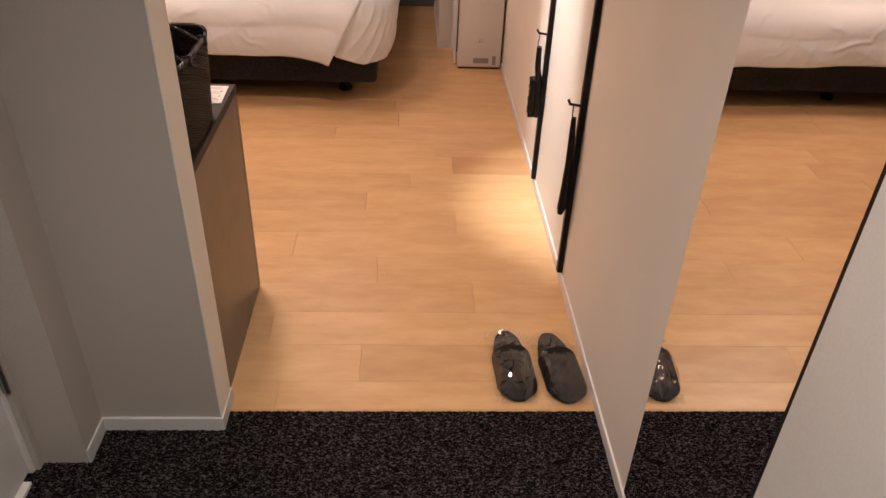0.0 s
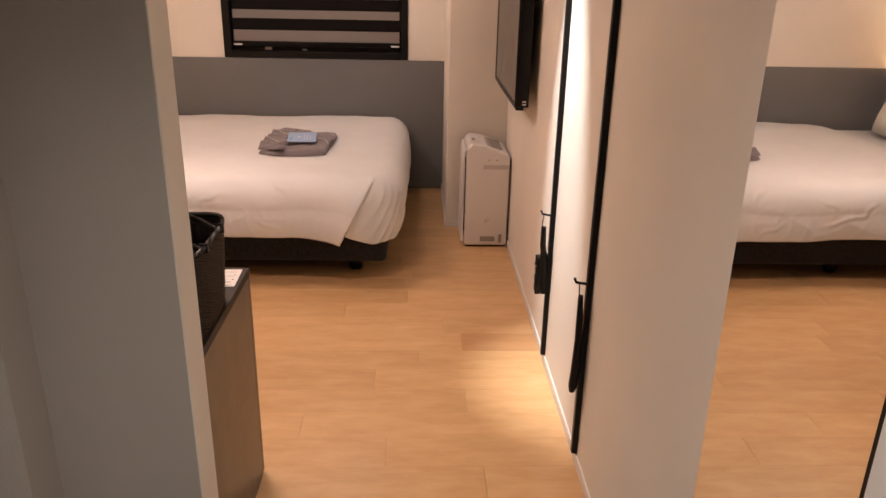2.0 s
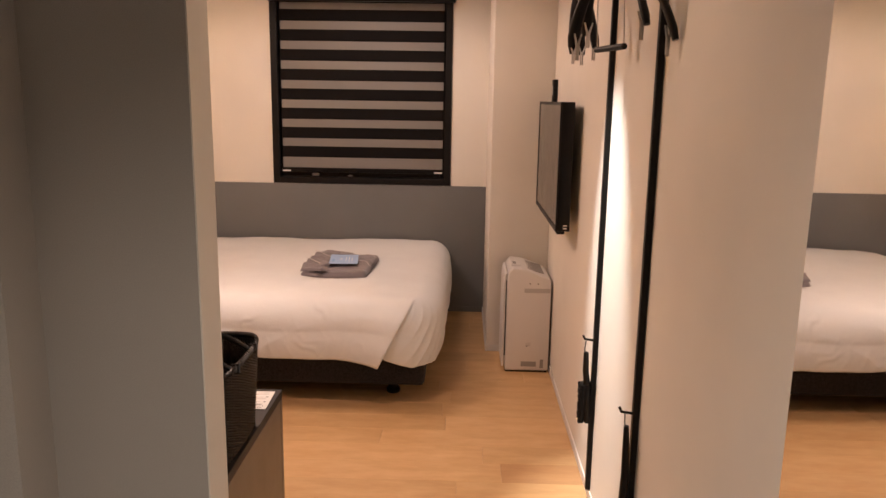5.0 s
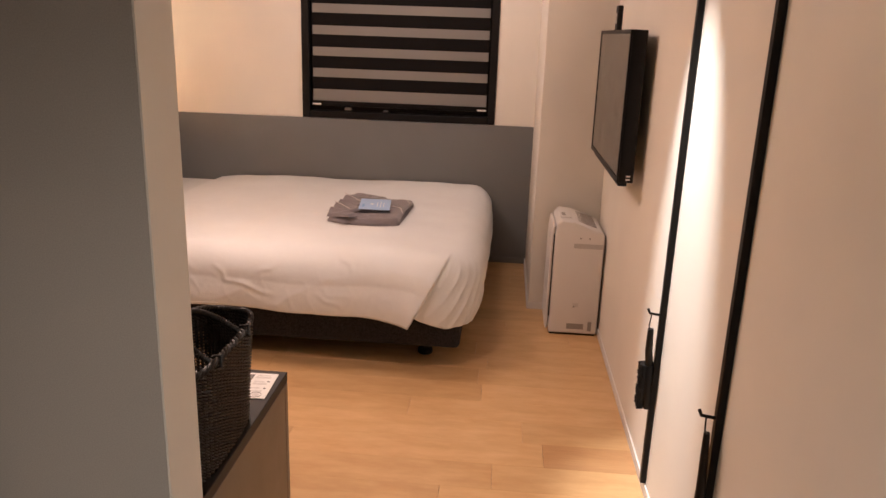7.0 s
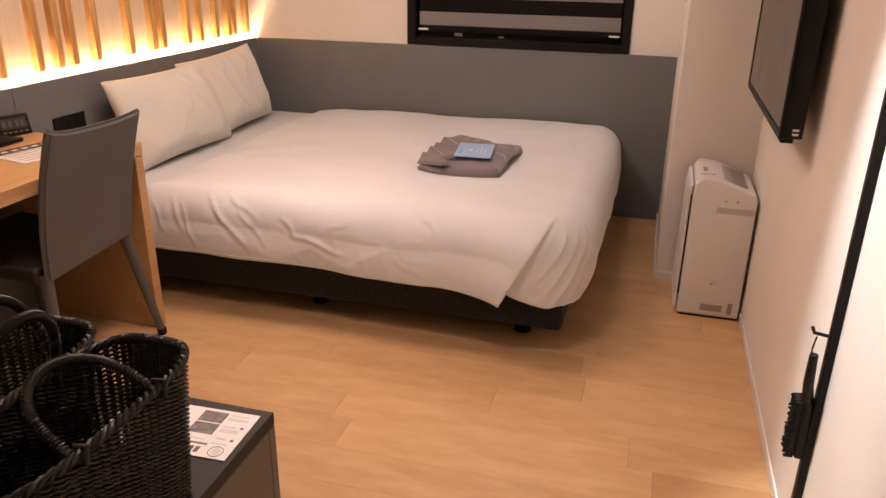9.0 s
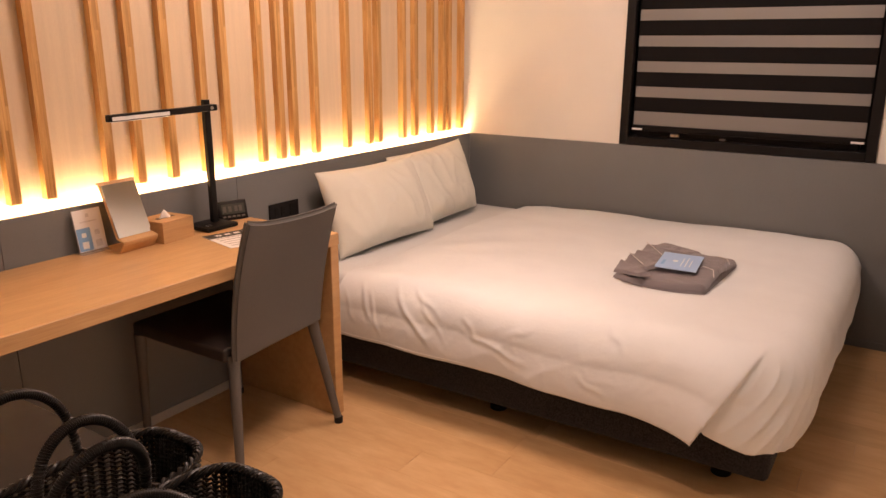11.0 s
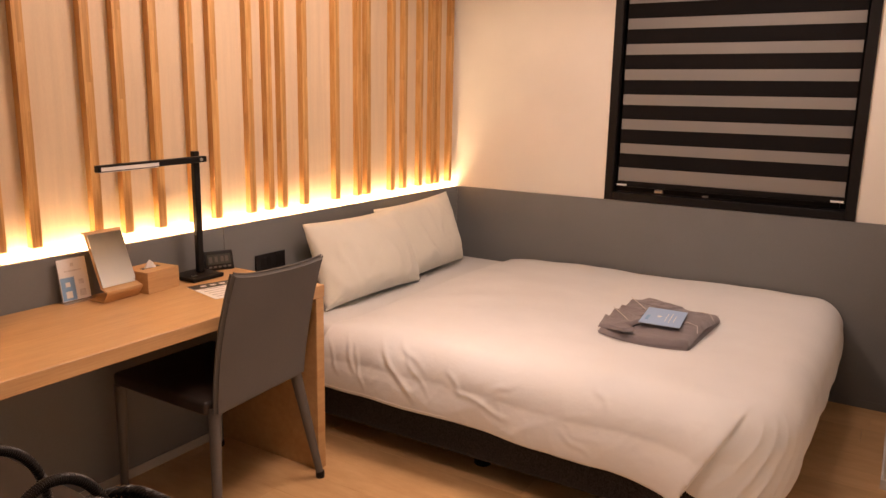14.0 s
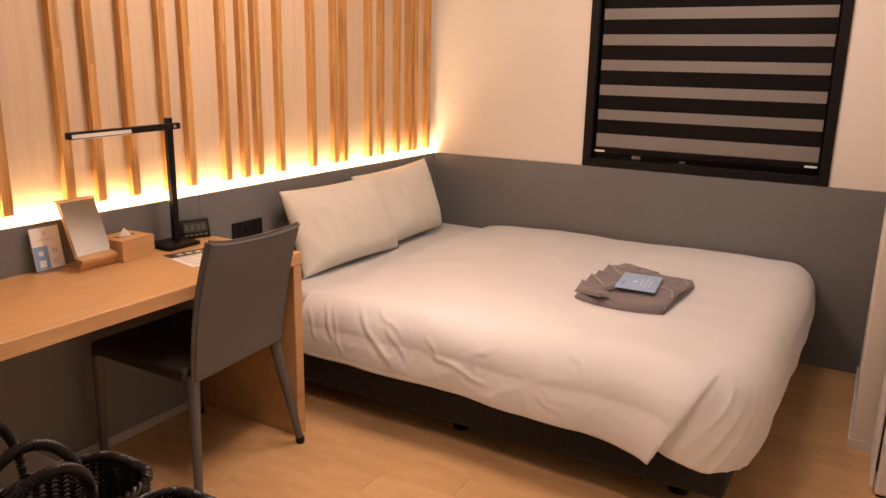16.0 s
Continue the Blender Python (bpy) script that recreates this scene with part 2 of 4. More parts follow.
def place(name, bm, material, smooth=35.0):
    me = bpy.data.meshes.new(name)
    bmesh.ops.recalc_face_normals(bm, faces=bm.faces[:])
    bm.to_mesh(me)
    bm.free()
    me.materials.append(material)
    if smooth:
        me.polygons.foreach_set("use_smooth", [True] * len(me.polygons))
        me.set_sharp_from_angle(angle=radians(smooth))
    return new(name, me)


def part(name, bm, material, parent, label="", smooth=35.0):
    ob = place(name, bm, material, smooth)
    ob.parent = parent
    return tagged(ob, label)


def thing(name, label, category, group="", at=None):
    ob = new(name)
    ob.empty_display_size = 0.05
    if at is not None:
        ob.matrix_world = at
    return tagged(ob, label, category, group)


def box(x0, x1, y0, y1, z0, z1, bev=0.0, seg=2, bm=None):
    own = bmesh.new()
    bmesh.ops.create_cube(own, size=1.0)
    for v in own.verts:
        v.co = Vector(((x0 + x1) / 2 + v.co.x * (x1 - x0), (y0 + y1) / 2 + v.co.y * (y1 - y0), (z0 + z1) / 2 + v.co.z * (z1 - z0)))
    if bev:
        bmesh.ops.bevel(own, geom=own.edges[:], offset=bev, segments=seg, affect="EDGES", profile=0.5)
    if bm is None:
        return own
    me = bpy.data.meshes.new("t")
    own.to_mesh(me)
    own.free()
    bm.from_mesh(me)
    bpy.data.meshes.remove(me)
    return bm


def sweep(points, radius, sides=10, bm=None, closed=False, flat=1.0):
    """A round bar along a line of points; radius may be one number or one per point."""
    bm = bm or bmesh.new()
    pts = [Vector(p) for p in points]
    rad = radius if isinstance(radius, (list, tuple)) else [radius] * len(pts)
    rings, up = [], None
    for i, p in enumerate(pts):
        a = pts[i - 1] if (i or closed) else p
        b = pts[(i + 1) % len(pts)] if (i < len(pts) - 1 or closed) else p
        d = (b - a).normalized()
        if up is None:
            up = d.orthogonal().normalized()
        up = (up - d * up.dot(d)).normalized()
        side = d.cross(up)
        rings.append([bm.verts.new(p + (up * math.cos(k * math.tau / sides) + side * math.sin(k * math.tau / sides) * flat) * rad[i]) for k in range(sides)])
    for i in range(len(rings) - (0 if closed else 1)):
        r, s = rings[i], rings[(i + 1) % len(rings)]
        for k in range(sides):
            bm.faces.new((r[k], r[(k + 1) % sides], s[(k + 1) % sides], s[k]))
    if not closed:
        bm.faces.new(rings[0][::-1])
        bm.faces.new(rings[-1])
    return bm


def prism(outline, axis, a, b, bev=0.0, seg=2):
    """An outline in a plane, drawn out along an axis from a to b."""
    bm = bmesh.new()
    put = {"x": lambda u, v, w: (w, u, v), "y": lambda u, v, w: (u, w, v), "z": lambda u, v, w: (u, v, w)}[axis]
    lo = [bm.verts.new(put(u, v, a)) for u, v in outline]
    hi = [bm.verts.new(put(u, v, b)) for u, v in outline]
    bm.faces.new(lo[::-1])
    bm.faces.new(hi)
    for i in range(len(lo)):
        j = (i + 1) % len(lo)
        bm.faces.new((lo[i], lo[j], hi[j], hi[i]))
    if bev:
        bmesh.ops.recalc_face_normals(bm, faces=bm.faces[:])
        bmesh.ops.bevel(bm, geom=bm.edges[:], offset=bev, segments=seg, affect="EDGES", profile=0.5)
    return bm


def turned(profile, x, y, sides=24, bm=None):
    """A turned form round an upright axis: profile of (radius, z)."""
    bm = bm or bmesh.new()
    rings = [[bm.verts.new((x + r * math.cos(k * math.tau / sides), y + r * math.sin(k * math.tau / sides), z)) for k in range(sides)] for r, z in profile]
    for r, s in zip(rings, rings[1:]):
        for k in range(sides):
            bm.faces.new((r[k], r[(k + 1) % sides], s[(k + 1) % sides], s[k]))
    bm.faces.new(rings[0][::-1])
    bm.faces.new(rings[-1])
    return bm


def sheet(nu, nv, f, bm=None, wrap=False):
    """A grid of nu by nv cells; f(u, v) gives its points."""
    bm = bm or bmesh.new()
    g = [[bm.verts.new(f(i / nu, j / nv)) for j in range(nv + 1)] for i in range(nu + 1)]
    for i in range(nu):
        for j in range(nv):
            bm.faces.new((g[i][j], g[i + 1][j], g[i + 1][j + 1], g[i][j + 1]))
    return bm


def moved(bm, m):
    bmesh.ops.transform(bm, matrix=m, verts=bm.verts[:])
    return bm


def arc(cx, cy, r, a0, a1, n):
    return [(cx + r * math.cos(radians(a0 + (a1 - a0) * i / n)), cy + r * math.sin(radians(a0 + (a1 - a0) * i / n))) for i in range(n + 1)]


def structure(name, bm, material, label, smooth=35.0):
    return tagged(place(name, bm, material, smooth), label, "", "", "structure")


# ---- the rooms ----
RX, LX, FY = 0.80, -1.893, 5.379      # wall with the television, wainscot of the slat wall, window wall
WAIN = 0.872                          # top of the grey wainscot
EDGE = 1.682                          # where carpet meets wood
WX0, WX1, WZ0, WZ1 = -0.974, 0.222, 0.874, 2.16   # window opening
BACKX = LX - 0.055                    # wall behind the slats

w = box(RX, RX + 0.12, 0.9618, FY + 0.15, 0, CEIL)
structure("wall_right", w, WALL_PAPER, "white papered wall beside the television and coat rails")
structure("wall_entrance", box(RX - 0.010, RX + 0.12, -1.0, 0.9615, 0, CEIL), TRIM_WHITE, "plain white wall panel beside the tall mirror")
structure("wall_back", box(-1.0, RX + 0.12, -1.1, -1.0, 0, CEIL), GREY_WALL, "plain wall closing the entrance")
structure("wall_left", box(BACKX - 0.12, BACKX, 1.60, FY + 0.15, 0, CEIL), PANEL_PAPER, "pale linen papered wall behind wooden slats")
wf = box(BACKX, WX0, FY, FY + 0.15, 0, CEIL)
box(WX1, RX, FY, FY + 0.15, 0, CEIL, bm=wf)
box(WX0, WX1, FY, FY + 0.15, 0, WZ0, bm=wf)
box(WX0, WX1, FY, FY + 0.15, WZ1, CEIL, bm=wf)
structure("wall_window", wf, WALL_PAPER, "white papered wall round the window")
structure("column", box(0.463, RX, 4.547, FY, 0, CEIL, 0.004), WALL_PAPER, "white papered corner column beside the window wall")
wp = box(BACKX, -0.1605, 1.622, 1.725, 0, CEIL)
box(-1.0, -0.448, 1.513, 1.622, 0, CEIL, bm=wp)
# thin slab in a paler material: the end face's brightness is set by colour
structure("trim_bright_pillar_end", box(-0.160, -0.157, 1.622, 1.725, 0, CEIL), WALL_PAPER, "white end slab of the grey partition, its brightness put into the colour")
structure("wall_pillar", wp, GREY_WALL, "grey painted partition end beside the entrance")
structure("wall_door_side", box(-0.70, -0.60, -1.0, 1.513, 0, CEIL), GREY_WALL, "wall round the entrance door")
structure("ceiling", box(-2.1, RX + 0.12, -1.1, FY + 0.15, CEIL, CEIL + 0.1), CEIL_PAINT, "plain white ceiling")

# wainscot
far_wain = structure("wainscot_window_wall", box(LX, 0.463, FY - 0.012, FY, 0.0, WAIN), GREY_PANEL, "grey laminate wainscot under the window")
left_wain = new("wainscot_slat_wall")
tagged(left_wain, "grey laminate wainscot panels along the slat wall", "", "", "structure")
for a, b in ((1.70, 2.611), (2.613, 3.543), (3.545, FY - 0.0125)):
    part("panel", box(LX - 0.018, LX, a, b, 0.0, WAIN, 0.001, 1), GREY_PANEL, left_wain)
part("rail", box(BACKX, LX - 0.018, 1.70, FY - 0.012, 0.77, 0.80), GREY_PANEL, left_wain)
led = tagged(new("led_strip"), "warm glowing strip light behind the wainscot edge", "strip light")
part("diffuser", box(LX - 0.034, LX - 0.022, 1.72, FY - 0.003, 0.848, 0.856), LED_GLOW, led, "glowing amber diffuser")
part("channel", box(LX - 0.038, LX - 0.0185, 1.71, FY - 0.015, 0.80, 0.8475), STEEL, led, "metal channel")

# slats on the wall
slat_wall = tagged(new("slat_wall"), "upright pine slats of uneven spacing on the wall", "", "", "structure")
SLATS = (1.878, 2.018, 2.148, 2.268, 2.378, 2.503, 2.593, 2.692, 2.806, 3.024, 3.142, 3.283, 3.442, 3.551, 3.738, 3.844, 3.926, 4.065, 4.285, 4.456, 4.529, 4.736, 4.850, 5.002, 5.118, 5.178, 5.314)
rs = random.Random(7)
for y in SLATS:
    bm = bmesh.new()
    depth = rs.choice((0.029, 0.031, 0.028))
    # three glued strips, each finger-jointed at heights of its own
    cuts = (-0.0165, rs.uniform(-0.008, -0.003), rs.uniform(0.004, 0.009), 0.0165)
    for h0, h1 in zip(cuts, cuts[1:]):
        z = 0.905
        while z < CEIL:
            top = min(CEIL, z + rs.uniform(0.22, 0.75))
            if CEIL - top < 0.08:
                top = CEIL
            box(BACKX, BACKX + depth, y + h0, y + h1 - 0.0002, z, top - 0.0003, bm=bm)
            z = top
    part("slat", bm, SLAT_WOOD, slat_wall, smooth=0)

# skirtings
SKIRT = 0.036
structure("baseboard_right", box(RX - 0.006, RX, 0.963, 4.547, 0.0, SKIRT, 0.0015, 1), TRIM_WHITE, "low white baseboard under the television wall")
structure("baseboard_column", box(0.456, 0.463, 4.54, FY - 0.012, 0.0, SKIRT), TRIM_WHITE, "low white baseboard beside the column")
structure("baseboard_column_front", box(0.463, RX - 0.007, 4.54, 4.547, 0.0, SKIRT), TRIM_WHITE, "low white baseboard before the column")
structure("baseboard_wainscot", box(LX, LX + 0.006, 1.70, FY - 0.018, 0.0, SKIRT, 0.001, 1), GREY_WALL, "low grey baseboard under the wainscot")
structure("baseboard_window", box(LX + 0.006, 0.456, FY - 0.018, FY - 0.012, 0.0, SKIRT, 0.001, 1), GREY_PANEL, "low grey baseboard under the window")
bs = box(-0.448, -0.152, 1.614, 1.622, 0.0, 0.043, 0.001, 1)
box(-0.157, -0.152, 1.622, 1.725, 0.0, 0.043, 0.001, 1, bm=bs)
box(-0.448, -0.443, 1.513, 1.614, 0.0, 0.043, 0.001, 1, bm=bs)
structure("baseboard_pillar", bs, DOOR_PAINT, "low pale baseboard round the partition end")
structure("trim_floor_edge", box(-0.152, RX - 0.007, EDGE - 0.004, EDGE + 0.004, 0.0, 0.0035), DESK_WOOD, "thin wood strip between carpet and wood floor")

# window
win = tagged(new("window_1"), "black framed window with a striped day and night blind", "", "", "structure")
part("window_frame", box(WX0, WX0 + 0.045, FY - 0.012, FY + 0.03, WZ0, WZ1, 0.002, 1), BLACK_METAL, win)
part("window_frame", box(WX1 - 0.045, WX1, FY - 0.012, FY + 0.03, WZ0, WZ1, 0.002, 1), BLACK_METAL, win)
part("window_frame", box(WX0 + 0.045, WX1 - 0.045, FY - 0.012, FY + 0.09, WZ0, WZ0 + 0.042, 0.002, 1), BLACK_METAL, win)
part("window_frame", box(WX0 + 0.045, WX1 - 0.045, FY - 0.012, FY + 0.09, WZ1 - 0.05, WZ1, 0.002, 1), BLACK_METAL, win)
part("sash", box(WX0 + 0.012, WX0 + 0.075, FY + 0.105, FY + 0.135, WZ0 + 0.044, WZ1 - 0.052, 0.002, 1), BLACK_METAL, win)
part("sash", box(WX1 - 0.075, WX1 - 0.012, FY + 0.105, FY + 0.135, WZ0 + 0.044, WZ1 - 0.052, 0.002, 1), BLACK_METAL, win)
part("sash", box(WX0 + 0.075, WX1 - 0.075, FY + 0.045, FY + 0.135, WZ0 + 0.044, WZ0 + 0.085, 0.002, 1), BLACK_METAL, win)
part("jamb_lining", box(WX1 - 0.012, WX1 - 0.0005, FY + 0.0305, FY + 0.149, WZ0 + 0.044, WZ1 - 0.052), TRIM_WHITE, win, "pale jamb lining behind the blind")
part("jamb_lining", box(WX0 + 0.0005, WX0 + 0.012, FY + 0.0305, FY + 0.149, WZ0 + 0.044, WZ1 - 0.052), TRIM_WHITE, win, "pale jamb lining behind the blind")
part("latch", box(WX0 + 0.255, WX0 + 0.300, FY + 0.034, FY + 0.0445, WZ0 + 0.047, WZ0 + 0.066, 0.002, 1), STEEL, win, "small grey metal latch")
part("latch", box(WX0 + 0.50, WX0 + 0.53, FY + 0.036, FY + 0.0445, WZ0 + 0.046, WZ0 + 0.056, 0.002, 1), STEEL, win, "small grey metal latch")
part("pane", box(WX0 + 0.075, WX1 - 0.075, FY + 0.118, FY + 0.124, WZ0 + 0.085, WZ1 - 0.052), WINDOW_GLASS, win, "dark night-time glass")

blind = thing("roller_blind", "lowered striped blind of dark bands and grey sheer mesh", "blind")
part("cassette", box(WX0 - 0.004, WX1 + 0.016, FY - 0.075, FY - 0.0125, 2.052, 2.145, 0.006), BLACK_PLASTIC, blind, "dark brown cassette")
BX0, BX1, BY = WX0 + 0.062, WX1 - 0.056, FY + 0.018
z = 0.978
centre, half = 1.085, 0.0368
edges = [0.978]
while centre - half < 2.05:
    edges += [centre - half, min(2.052, centre + half)]
    centre += 0.1265
edges.append(2.052)
for i, (a, b) in enumerate(zip(edges, edges[1:])):
    if b - a < 0.004:
        continue
    dark = i % 2 == 1
    bm = sheet(24, 2, lambda u, v: (BX0 + (BX1 - BX0) * u, BY + 0.0015 * math.sin(9 * u + a * 7), a + (b - a) * v))
    ob = part("dark_band" if dark else "sheer_band", bm, BLIND_DARK if dark else SHEER, blind, "dark brown cloth band" if dark else "grey see-through mesh band")
part("bottom_bar", box(BX0 - 0.004, BX1 + 0.004, BY - 0.012, BY + 0.012, 0.948, 0.978, 0.005), BLIND_DARK, blind, "dark cloth covered bottom bar")
for x in (BX0 - 0.002, BX1 - 0.055):
    part("end_tag", box(x, x + 0.055, BY - 0.0145, BY - 0.0122, 0.952, 0.962, 0.001, 1), WHITE_PLASTIC, blind, "small pale tag")

# tall mirror on the entrance wall
tall = thing("tall_mirror", "tall frameless wall mirror with a dark edge near the entrance", "mirror")
part("glass", box(RX - 0.006, RX - 0.0005, 0.972, 1.385, 0.052, 2.10), MIRROR, tall, smooth=0)
part("edge_strip", box(RX - 0.008, RX - 0.0005, 0.962, 0.9715, 0.052, 2.10), BLACK_METAL, tall, "black edge strip")

# entrance door with its hinge
door = tagged(new("door_1"), "pale grey entrance door, closed, with a steel hinge", "", "", "structure")
part("leaf", box(-0.600, -0.572, 0.55, 1.482, 0.012, 2.05, 0.002, 1), DOOR_PAINT, door)
part("door_frame", box(-0.600, -0.553, 1.492, 1.513, 0.0, 2.10, 0.002, 1), GREY_WALL, door)
part("door_stop", box(-0.6, -0.565, 1.4822, 1.4918, 0.0, 2.05), TRIM_WHITE, door)
part("hinge", sweep([(-0.556, 1.488, 0.262), (-0.556, 1.488, 0.36)], 0.009, 12), STEEL, door, "brushed steel hinge")
part("hinge_plate", box(-0.5716, -0.5645, 1.448, 1.480, 0.265, 0.357, 0.001, 1), STEEL, door, "brushed steel plate")
structure("trim_threshold", box(-0.60, -0.555, 0.2, 1.452, 0.0, 0.012, 0.002, 1), TRIM_WHITE, "white threshold strip under the door")

# carpet of the entrance
def tuft(u, v):
    x, y = -0.60 + 1.40 * u, 1.10 + (EDGE - 0.004 - 1.10) * v
    h = noise.noise((x * 230, y * 230, 0)) * 0.0055 + noise.noise((x * 95, y * 95, 3)) * 0.0024
    return (x + noise.noise((x * 160, y * 160, 9)) * 0.002, y + noise.noise((x * 160, y * 160, 5)) * 0.002 * (1 if v < 0.99 else 0), 0.003 + h)
carpet = sheet(440, 182, tuft)
structure("carpet", carpet, CARPET, "charcoal loop pile carpet of the entrance", 180)
structure("carpet_behind", box(-0.60, RX, -1.0, 1.0995, -0.02, 0.003), CARPET, "charcoal loop pile carpet near the door")
structure("subfloor", box(-2.1, RX + 0.12, -1.1, FY + 0.15, -0.10, -0.021), GREY_PANEL, "floor slab under the boards")

# ---- bed ----
bed = thing("bed", "low double bed base in charcoal cloth with white mattress", "bed")
B0, B1, N0, N1 = LX + 0.03, 0.142, 3.735, FY - 0.03
part("base", box(B0, B1, N0, N1, 0.088, 0.262, 0.022, 4), BASE_FABRIC, bed, "charcoal fabric box base")
part("mattress", box(B0, B1 - 0.05, N0 + 0.05, N1, 0.264, 0.462, 0.045, 4), SHEET, bed, "white sheeted mattress")
for x in (-0.02, -0.868, -1.72):
    for y in (3.885, 5.2):
        part("leg", turned([(0.030, 0.0), (0.034, 0.004), (0.034, 0.02), (0.024, 0.03), (0.022, 0.087)], x, y, 20), BLACK_PLASTIC, bed, "black round foot")

# duvet: a sheet laid over a rounded block, its hem turned in
DX0, DX1, DY0, DY1, DTOP, RAD = -1.50, 0.10, 3.80, FY - 0.035, 0.514, 0.135
CR = 0.14
DROP = 0.343


def drape(d):
    """Outward and down for a length d past the rim."""
    q = RAD * math.pi / 2
    if d <= 0:
        return 0.0, 0.0
    if d < q:
        a = d / RAD
        return RAD * math.sin(a), RAD * (1 - math.cos(a))
    if d < DROP:
        return RAD + 0.012 * math.sin((d - q) * 18), RAD + (d - q)
    e = d - DROP
    return RAD - min(e, 0.06) * 0.9, RAD + (DROP - q) - 0.4 * e


CREASES = (
    (-1.385, 0.47, -1.322, 0.336, 0.011, 0.012), (-1.334, 0.44, -1.280, 0.295, 0.010, 0.010),
    (-1.225, 0.48, -1.058, 0.320, 0.014, 0.013), (-1.165, 0.505, -1.020, 0.43, 0.010, 0.011),
    (-1.10, 0.46, -0.98, 0.34, 0.007, 0.010), (-0.870, 0.38, -0.680, 0.325, 0.011, 0.011),
    (-0.730, 0.405, -0.640, 0.445, 0.007, 0.011), (-0.905, 0.44, -0.850, 0.37, 0.008, 0.012),
    (-0.375, 0.50, -0.315, 0.45, 0.010, 0.013), (-0.46, 0.33, -0.36, 0.29, 0.006, 0.011),
    (-1.46, 0.44, -1.41, 0.33, 0.008, 0.010))


def duvet_at(u, v):
    # a along the bed to its foot, b across it from the wall to the near side
    a = DX0 + (DX1 - DX0 + DROP + 0.05) * u
    b = DY1 - (DY1 - DY0 + DROP + 0.05) * v
    ax, by = a - (DX1 - CR), (DY0 + CR) - b
    if ax > 0 and by > 0:
        r = math.hypot(ax, by)
        k = max(ax, by)
        d = k - CR
        ux, uy = ax / r, by / r
        rr = min(k, CR)
        cx, cy = DX1 - CR + ux * rr, DY0 + CR - uy * rr
    else:
        d = max(a - DX1, DY0 - b)
        ux, uy = (1, 0) if a - DX1 > DY0 - b else (0, 1)
        cx, cy = min(a, DX1), max(b, DY0)
    out, down = drape(d)
    x, y, z = cx + ux * out, cy - uy * out, DTOP - down
    side = max(0.0, min(1.0, d / 0.25))
    # slack of the filling on top
    z += 0.016 * noise.noise((x * 2.1, y * 2.4, 1)) + 0.006 * noise.noise((x * 6, y * 6, 4))
    head = max(0.0, min(1.0, (a - DX0) / 0.28))
    z -= 0.028 * (1 - head) ** 2 * (1 - side)
    far = max(0.0, 1 - (DY1 - b) / 0.25)
    z -= 0.012 * far * far
    # folds that run down the sides, by the length along the rim
    if ax > 0 and by > 0:
        run = DX1 - CR + CR * math.atan2(ax, by)
    elif uy:
        run = cx
    else:
        run = DX1 - CR + CR * math.pi / 2 + cy - DY0 - CR
    warp = run + 0.30 * (0.5 - z)
    f = noise.noise((warp * 4.2, z * 2.2, 7))
    ridge = 1 - abs(noise.noise((warp * 4.0 + 3, z * 3.0, 2)))
    push = side * (0.012 * f + 0.003 * (ridge ** 8) + 0.0015 * (1 - abs(noise.noise((warp * 11, z * 9, 12)))) ** 7)
    # creases pulled across the near side
    slack = uy * max(0.0, min(1.0, (d + 0.06) / 0.14))
    if slack > 0 and run < 0:
        for r0, z0, r1, z1, high, wide in CREASES:
            ex, ez = r1 - r0, z1 - z0
            long = math.hypot(ex, ez)
            k = ((run - r0) * ex + (z - z0) * ez) / (long * long)
            if -0.3 < k < 1.3:
                off = 1.2 * ((run - r0) * ez - (z - z0) * ex) / long + 0.006 * math.sin(7 * k + r0 * 9)
                fade = math.sin(math.pi * max(0.0, min(1.0, (k + 0.3) / 1.6))) ** 1.5
                push += slack * 0.42 * high * fade * (math.exp(-(off / wide) ** 2) - 0.35 * math.exp(-((off - 1.9 * wide) / (1.2 * wide)) ** 2))
    pleat = math.exp(-((run - 0.07) / 0.08) ** 2) * max(0.0, min(1.0, d / 0.12))
    push += pleat * 0.0055 * (1 - abs(math.sin(105 * (run - 0.45 * z) + 2 * f))) ** 1.5 * (1 + noise.noise((run * 14, z * 5, 40)))
    push += 0.020 * side * math.exp(-((run - 0.07) / 0.13) ** 2)
    x, y = x + ux * push, y - uy * push
    z += side * 0.006 * noise.noise((run * 3.5, 2, 5)) * max(0, d / DROP)
    # the corner past the flap bulges and hangs lower
    low = max(0.0, min(1.0, (run + 0.06) / 0.08)) * (0.046 * math.exp(-max(0.0, run - 0.16) / 0.35))
    fall = max(0.0, min(1.0, d / DROP))
    z -= low * fall * fall
    tuck = 1.25 * low * max(0.0, min(1.0, (run - 0.02) / 0.12)) * fall ** 3
    x, y = x - ux * tuck, y + uy * tuck
    # soft quilting of the filling
    x += 0.004 * noise.noise((x * 7, y * 7, z * 7)) * side
    # the folded corner flap with its hanging tip
    if uy > 0.2 and d > -0.05:
        line = -0.075 + 0.62 * max(0.0, z - 0.25)
        s = line - x
        if s > -0.012:
            w = math.exp(-max(0.0, s) / 0.16) * min(1.0, (s + 0.012) / 0.012) * max(0.0, min(1.0, (d + 0.05) / 0.2))
            y -= 0.034 * w * uy
            z -= 0.046 * w * max(0, min(1, d / DROP)) ** 2
    return (x, y, z)


